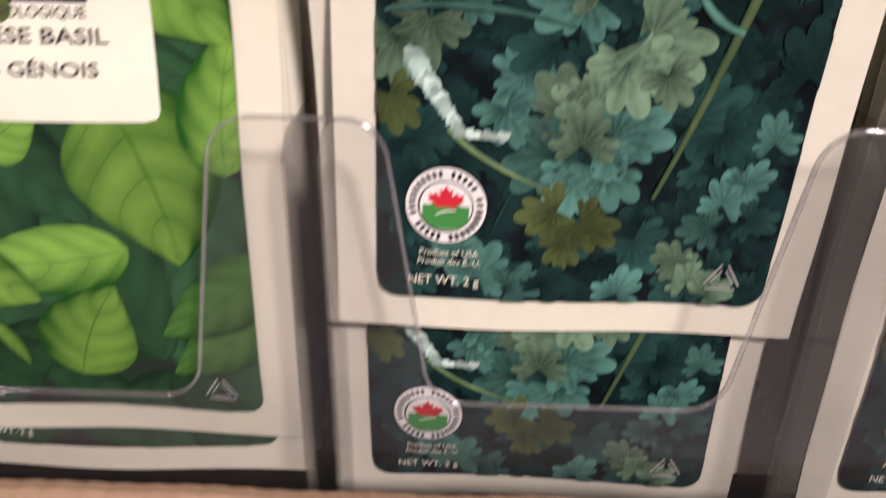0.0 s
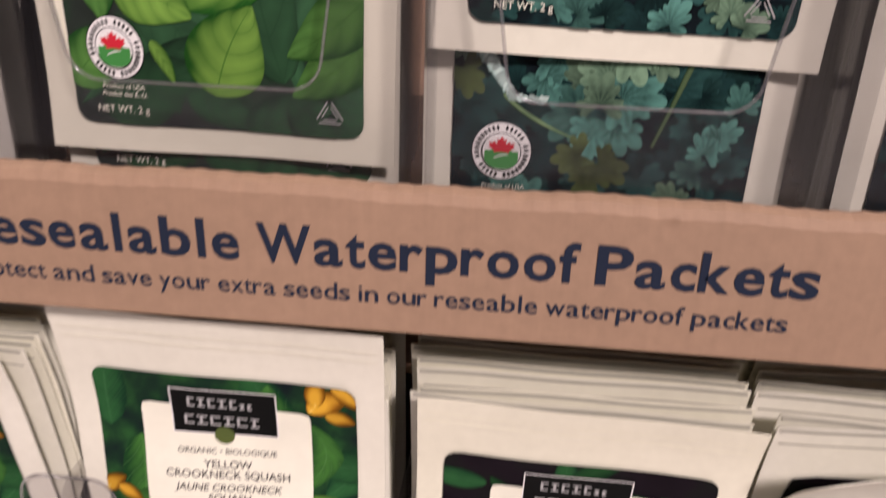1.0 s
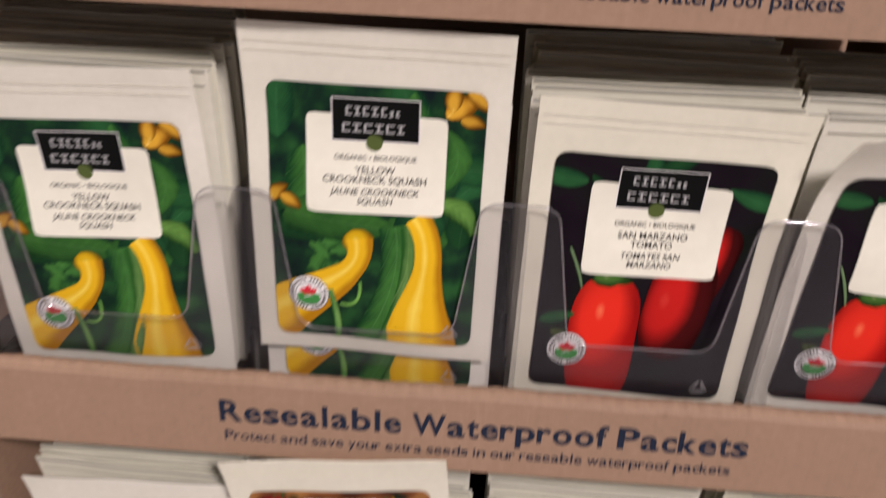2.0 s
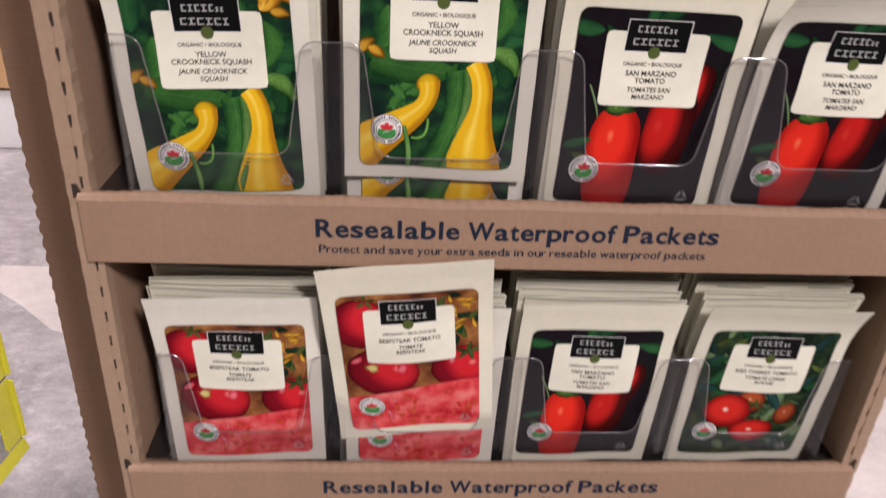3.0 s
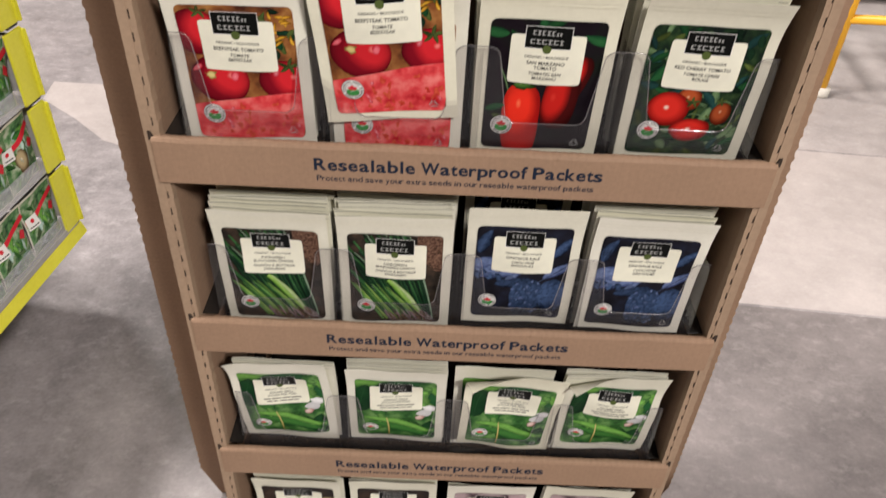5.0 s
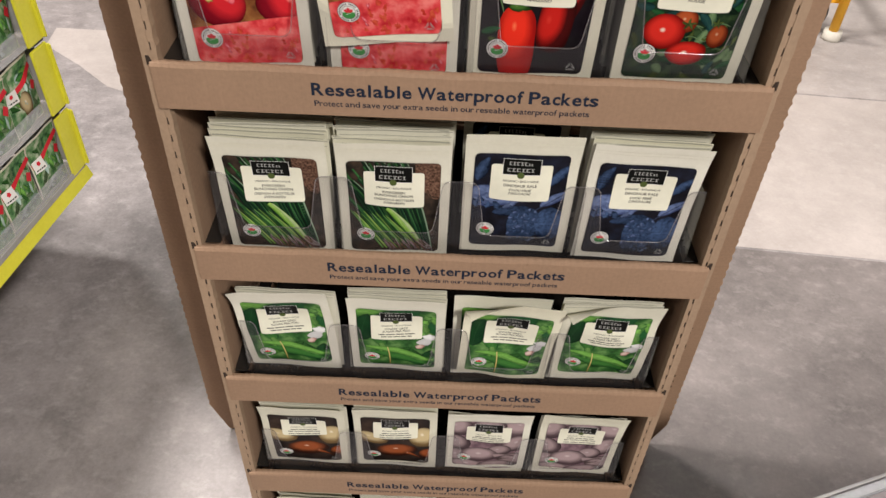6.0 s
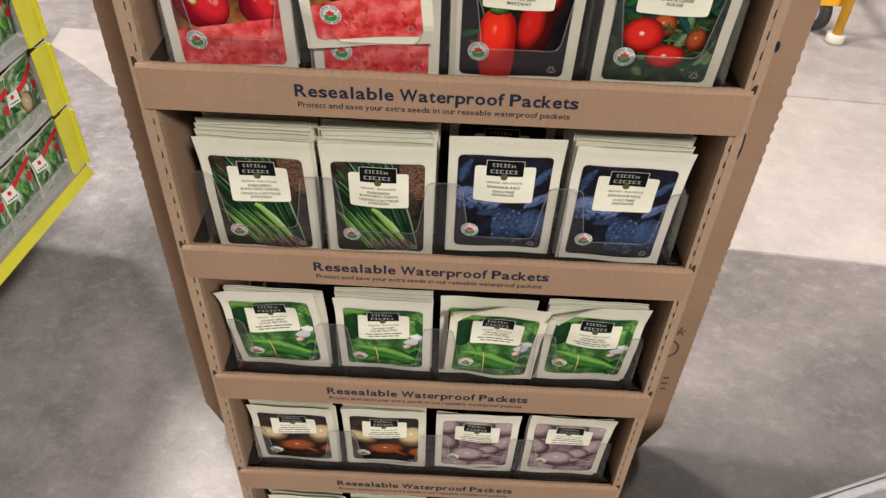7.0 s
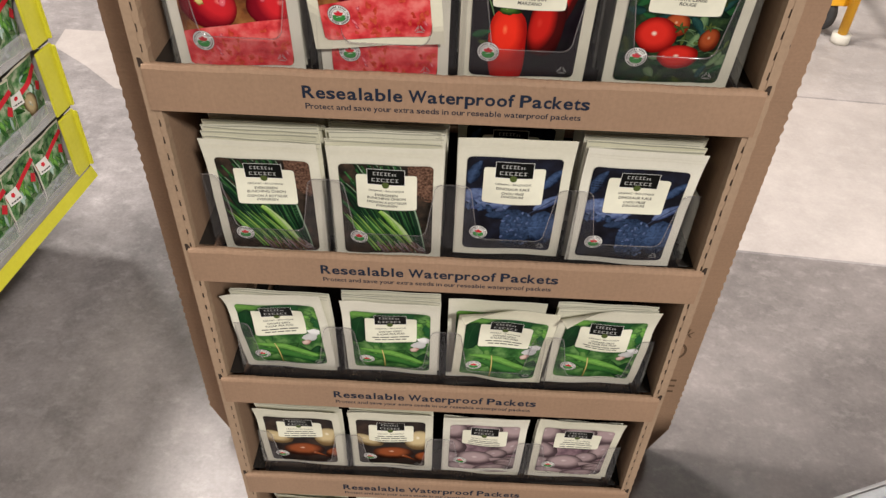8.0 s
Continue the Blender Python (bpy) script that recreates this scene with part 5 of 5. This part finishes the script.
row(3, [("scallion", -0.1695, 0.024, 0.0, 3, -0.5, 0, {"stack": 12}), ("scallion", -0.0575, 0.024, 0.0, 3, 0.0, 0, {"stack": 12}),
        ("kale", 0.0590, 0.024, 0.0125, 2, 0.2, 0, {"stack": 1, "second": (0.0, 0.075, -0.002)}), ("kale", 0.1715, 0.024, 0.008, 3, 0.8, 0, {"stack": 12})])
row(4, [("pea", -0.1735, 0.024, 0.0225, 5, -3.5, 0, {"tall": 0.93, "stack": 2, "slack": 0.0016, "curl": ((-0.6, 0.8, 0.126, -0.06),)}), ("pea", -0.0560, 0.024, 0.0205, 5, -0.2, 0, {"tall": 0.91, "stack": 3, "slack": 0.0012}),
        ("pea", 0.0640, 0.020, 0.0205, 4, 3.0, 0, {"tall": 0.92, "stack": 0, "second": (-0.006, 0.014, 0.004), "slack": 0.0018, "curl": ((-0.42, 0.907, 0.127, -0.014),), "note": "top corner folded over"}),
        ("pea", 0.1720, 0.022, 0.0225, 4, 2.0, 0, {"tall": 0.92, "stack": 2, "slack": 0.0016, "curl": ((-0.38, 0.925, 0.129, -0.014),), "note": "top corner folded over"})])
row(5, [("onion", -0.1740, 0.022, 0.0215, 3, -0.6, 0, {"tall": 0.915, "stack": 2}), ("onion", -0.0590, 0.022, 0.0225, 3, 0, 0, {"tall": 0.925, "stack": 2}), ("shallot", 0.0585, 0.022, 0.0225, 3, 0.2, 0, {"tall": 0.93, "stack": 1}), ("shallot", 0.1735, 0.022, 0.0235, 3, 1.0, 0, {"tall": 0.94, "stack": 1})])
row(6, [("pea", -0.1735, 0.024, 0.0, 3, 0, 0, {"stack": 2}), ("pea", -0.0580, 0.024, -0.003, 3, 0, 0, {"stack": 2}), ("cilantro", 0.0580, 0.024, -0.003, 3, 0, 0, {"stack": 1}), ("cilantro", 0.1740, 0.024, -0.004, 3, 0, 0, {"stack": 1})])

# ---- clear plastic inserts ----
CELLS = (-0.2275, -0.113, 0.0045, 0.117, 0.2305)


def insert_profile():
    """Upper edge of the insert's front: high tabs between the cells, a low curved cut before each packet."""
    hi, lo = 0.0845, 0.0215
    pts = []

    def arc(cx, cz, rad, a0, a1, n=6):
        return [(cx + rad * math.cos(radians(a0 + (a1 - a0) * i / n)), cz + rad * math.sin(radians(a0 + (a1 - a0) * i / n))) for i in range(n + 1)]

    def tab(x, l, r):
        left = arc(x - 0.0330, lo + 0.009, 0.009, -90, -8) + arc(x - 0.0085, hi - 0.0085, 0.0085, 172, 90)
        right = [(2 * x - px, pz) for px, pz in left[::-1]]
        pts.extend(left if l else [(x, -0.03), (x, hi)])
        pts.extend(right if r else [(x, hi), (x, -0.03)])
    for i, x in enumerate(CELLS):
        tab(x, i > 0, i < len(CELLS) - 1)
        if i < len(CELLS) - 1:
            n = CELLS[i + 1]
            pts.extend([(x + 0.036, lo), (n - 0.036, lo)])
    return pts


INSERT = sheet_mesh("insert_front", insert_profile(), 0.0007, PLASTIC)


def bead_mesh():
    p = [q for q in insert_profile() if q[1] > 0]
    return tube_mesh("rolled_edge", [(x, 0, z) for x, z in p], 0.00055, PLASTIC_RIM, 6)


BEAD = bead_mesh()
DIVIDER = clear_plastic("clear_divider", 0.006, 0.0)
WING = sheet_mesh("divider", [(0.0, -0.03), (0.0, 0.076), (0.006, 0.080), (0.085, 0.080), (0.085, -0.03)], 0.0006, DIVIDER, "x")
# flanges and base are near-black and glossy, the rest of the insert clear
FLANGE = box_mesh("insert_flange", (0.0155, 0.225, 0.0010), (0, 0.1145, 0.0), DARK_PLASTIC, 0.0003)
BASE = box_mesh("insert_base", (0.456, 0.24, 0.0008), (0, 0.13, -0.0225), DARK_PLASTIC)
for k, top in enumerate(LIPS):
    ins = tagged(new("plastic_insert"), "clear formed plastic divider insert standing in a shelf tray", "plastic tray", "plastic inserts")
    ins.location = (0, 0.0115, top)
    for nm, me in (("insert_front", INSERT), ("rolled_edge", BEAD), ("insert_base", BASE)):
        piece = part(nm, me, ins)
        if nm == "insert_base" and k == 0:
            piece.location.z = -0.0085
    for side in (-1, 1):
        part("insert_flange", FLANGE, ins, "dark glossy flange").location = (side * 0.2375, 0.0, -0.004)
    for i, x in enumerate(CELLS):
        for dx in ((-0.0035, 0.0035) if 0 < i < 4 else (0.0,)):
            d = part("divider", WING, ins)
            d.location = (x + dx, 0.0012, 0)


# ---- print on the back panel's wing ----
FAINT = flat("faint_brown_ink", (0.12, 0.078, 0.050), 0.7)
wing_ink = Art()
v, f = letters("ck", 0.020, 0.25)
part("printed_word", mesh_of("printed_word", [(0.398 + p[0], 0.3170, 0.330 + p[1]) for p in v], f, FAINT), stand, "end of a dark printed word")
wing_ink.blob(0.350, 0.295, 0.024, 0.024, 0, FAINT, clip=False, n=32)
wing_ink.blob(0.350, 0.295, 0.0195, 0.0195, 0, KRAFT, clip=False, n=32)
wing_ink.ribbon([(0.340, 0.286), (0.350, 0.310), (0.360, 0.286)], [0.0015, 0.0015, 0.0015], FAINT, 8, False)
for z in (0.215, 0.20, 0.185):
    bars(wing_ink, 0.355, z, 0.040, 0.005, FAINT, int(z * 900), 0.006)
for px, pz, tall in ((0.361, 0.853, 0.0075), (0.3555, 0.774, 0.014), (0.3585, 0.707, 0.024)):
    wing_ink.blob(px, pz, 0.0034, tall, 0, INK, clip=False, n=16)
lay(wing_ink, "printed_marks", lambda x, z, lift: (x + 0.038, 0.3172 - lift * 0.2, z), stand, "dark printed marks and round symbol")
left_ink = Art()
for x, z in ((-0.335, 1.150), (-0.335, 1.112), (-0.335, 1.074), (-0.335, 0.982)):
    left_ink.blob(x, z, 0.0022, 0.0060, 18, INK, clip=False, n=12)
lay(left_ink, "printed_leaves", lambda x, z, lift: (x - 0.052, 0.3172 - lift * 0.2, z), stand, "small dark printed leaf marks")

# ---- rack of potting goods with yellow shelf strips ----
rack_at = pose(-0.834, 0.867, 0.0, 0, 0, 83.05)
rack = tagged(new("product_rack"), "low shop rack with yellow edge strips and clear shelf fronts", "shop rack")
rack.matrix_world = rack_at
TIERS = [0.215 + 0.155 * i for i in range(5)]
SMOKE = surface("grey_clear_channel", (0.30, 0.29, 0.27), (0.42, 0.41, 0.38), 30.0, 0.25)
for z in TIERS:
    deck = part("shelf", box_mesh("shelf", (1.5, 0.34, 0.003), (-0.75, 0.175, z + 0.002), SMOKE, 0.002), rack)
    part("shelf_front", box_mesh("shelf_front", (1.46, 0.0015, 0.040), (-0.75, 0.004, z + 0.024), HAZY), deck, "clear plastic shelf front").visible_shadow = False
    seg = part("end_strip", box_mesh("end_strip", (0.054, 0.006, 0.146), (-0.027, -0.006, z + 0.080), YELLOW, 0.0015), rack, "yellow plastic strip")
    part("corner_rib", box_mesh("corner_rib", (0.007, 0.016, 0.140), (-0.0015, -0.009, z + 0.079), YELLOW, 0.002), seg, "rounded yellow outer rib")
    part("strip_clip", box_mesh("strip_clip", (0.034, 0.008, 0.018), (-0.019, -0.003, z + 0.010), DARK, 0.002), seg)
    part("end_panel", box_mesh("end_panel", (0.004, 0.30, 0.125), (-0.003, 0.155, z + 0.075), SMOKE), rack)
part("price_strip", sheet_mesh("price_strip", [(-0.016, 0.190), (-0.012, 0.188), (-0.003, 0.211), (-0.003, 0.216), (-0.007, 0.216)], 1.5, YELLOW, "x"), rack, "sloping yellow price strip").location.x = -1.5
part("price_channel", box_mesh("price_channel", (1.48, 0.003, 0.012), (-0.75, -0.006, 0.224), SMOKE), rack)
for x in (-0.12, -1.35):
    part("leg", box_mesh("leg", (0.04, 0.04, 0.21), (x, 0.24, 0.106), DARK, 0.003), rack)
part("rear_wall", box_mesh("rear_wall", (1.5, 0.006, 0.85), (-0.75, 0.348, 0.63), STEEL), rack)

BAG_GREEN = print_blur("print_bag_green", (0.02, 0.07, 0.03), (0.12, 0.26, 0.10), (0.45, 0.50, 0.36), scale=60.0)


def garden_bag(seed, tone):
    r = random.Random(seed)
    bend = maker(0.010, seed, None, 0.0016)
    ob = tagged(new("garden_bag"), "glossy bag of plants with green photo and red band", "plant bag", "bags on the rack")
    part("film", pouch_body(bend, 0.008), ob)
    a = Art()
    a.rect(-0.0500, 0.0500, 0.003, 0.140, BAG_GREEN, 14, 18, False)
    for i in range(24):
        a.leaf(*U(r.random(), r.random()), 0.020 + 0.02 * r.random(), 0.007 + 0.006 * r.random(), r.random() * 360, LEAF[("mid", "bright", "sage", "frost")[i % 4]], 0.1)
    if tone:
        a.blob(0.0, 0.055, 0.018, 0.030, 12, ROUND["onion_pale"], 0.08, seed=seed)
    lay(a, "picture", bend, ob, "green plant photograph")
    band = Art()
    band.ribbon([(-0.0510, 0.090), (0.0, 0.092), (0.0510, 0.118)], [0.0065, 0.0050, 0.0065], RED, 14, False)
    lay(band, "band", bend, ob, "red band", 0.0028)
    tab = Art()
    tab.blob(0.036, 0.080, 0.0125, 0.0125, 8, RED, clip=False, n=4)
    lay(tab, "corner_mark", bend, ob, "red corner mark", 0.0028)
    tag = Art()
    tag.rect(-0.050, -0.018, 0.072, 0.100, WHITE, 4, 4, False)
    bars(tag, -0.034, 0.076, 0.024, 0.003, TYPE, 3)
    tag.blob(-0.034, 0.090, 0.005, 0.005, 0, RED, clip=False, n=10, lobes=5)
    lay(tag, "tag", bend, ob, "white printed tag", 0.0032)
    return ob


bag_kinds = [garden_bag(61, False), garden_bag(62, True)]
used = set()
bag_rnd = random.Random(7)
for ti, z in enumerate(TIERS):
    for i in range(7):
        m = rack_at @ pose(-0.088 - 0.108 * i + bag_rnd.uniform(-0.006, 0.006), 0.016 + bag_rnd.uniform(0, 0.004), z + 0.0045, 1 + bag_rnd.uniform(-2, 2), bag_rnd.uniform(-3, 3), bag_rnd.uniform(-5, 5))
        kind = (i + ti) % 2 if ti else 0
        if kind not in used:
            used.add(kind)
            bag_kinds[kind].matrix_world = m
        else:
            copy_thing(bag_kinds[kind], m)

# ---- steel-edged table beside the walk ----
table = tagged(new("low_table"), "low pale pinkish table with a bright steel edge", "table")
table.matrix_world = pose(0.333, -0.0814, 0.0, 0, 0, 20.6)
EDGE = surface("brushed_edge_steel", (0.34, 0.33, 0.33), (0.44, 0.43, 0.43), 9.0, 0.4, metal=0.5)
TOPWHITE = surface("pale_pink_laminate", (0.26, 0.225, 0.23), (0.31, 0.27, 0.275), 5.0, 0.35)
part("tabletop", box_mesh("tabletop", (1.43, 0.60, 0.044), (0.73, -0.3135, 0.396), TOPWHITE, 0.003), table)
part("edge_band", box_mesh("edge_band", (1.46, 0.0073, 0.048), (0.73, -0.0065, 0.396), EDGE, 0.002), table, "bright steel edge band")
part("gasket", box_mesh("gasket", (1.43, 0.013, 0.006), (0.73, -0.0171, 0.4195), STEEL, 0.0015), table, "dark edge seam")
for x in (0.06, 1.40):
    for y in (-0.06, -0.56):
        part("leg", box_mesh("leg", (0.035, 0.035, 0.376), (x, y, 0.188), STEEL, 0.003), table)

# ---- yellow cart on castors ----
cart = tagged(new("platform_cart"), "yellow tubular steel cart on pale feet", "cart")
cart.location = (1.40, 2.12, 0)
for x, y in ((0.0, 0.0), (0.85, -0.02), (0.05, 0.55), (0.9, 0.53)):
    post = part("post", tube_mesh("post", [(x, y, 0.035), (x, y, 0.95)], 0.017, SAFETY, 12), cart)
    part("foot", tube_mesh("foot", [(x, y, 0.0), (x, y, 0.010), (x, y, 0.034)], 0.033, RUBBER, 18), post, "pale rubber foot")
for z in (0.295, 0.515, 0.94):
    part("rail", tube_mesh("rail", [(0, 0, z), (0.85, -0.02, z)], 0.0165, SAFETY, 12), cart)
    part("rail", tube_mesh("rail", [(0, 0, z), (0.05, 0.55, z)], 0.0165, SAFETY, 12), cart)
part("gusset", box_mesh("gusset", (0.13, 0.012, 0.09), (-0.055, 0.03, 0.17), SAFETY, 0.003), cart, "yellow plate")
wheel = part("wheel", tube_mesh("wheel", [(-0.075, 0.10, 0.075), (-0.045, 0.11, 0.075)], 0.072, DARK, 24), cart, "dark rubber wheel")
part("hub", tube_mesh("hub", [(-0.078, 0.099, 0.075), (-0.042, 0.111, 0.075)], 0.042, STEEL, 18), wheel)

# ---- far shelving ----
gondola = tagged(new("shop_shelving"), "white-based shop shelving with black bins, far across the aisle", "shelving")
part("base_deck", box_mesh("base_deck", (3.4, 0.5, 0.10), (3.1, 3.36, 0.085), WALL, 0.005), gondola, "white kick plate and deck")
part("back", box_mesh("back", (3.4, 0.03, 1.6), (3.1, 3.62, 0.8), STEEL), gondola)
for i in range(8):
    part("bin", box_mesh("bin", (0.36, 0.34, 0.20), (1.62 + 0.41 * i, 3.34, 0.236), DARK, 0.012), gondola, "black bin")
    part("bin_label", box_mesh("bin_label", (0.12, 0.004, 0.07), (1.66 + 0.41 * i, 3.167, 0.24), WALL), gondola)
for z in (0.75, 1.2):
    part("shelf", box_mesh("shelf", (3.4, 0.42, 0.03), (3.1, 3.39, z), WALL, 0.004), gondola)
crate = tagged(new("wooden_bench"), "low plain wooden bench with a pale plinth", "bench")
WOOD = surface("pine_board", (0.34, 0.19, 0.08), (0.50, 0.30, 0.14), 7.0, 0.6, 120.0)
part("plinth", box_mesh("plinth", (1.6, 0.5, 0.27), (-2.45, 3.27, 0.135), WALL, 0.005), crate, "pale plinth")
part("boards", box_mesh("boards", (1.62, 0.52, 0.20), (-2.45, 3.26, 0.385), WOOD, 0.006), crate, "pine boards")
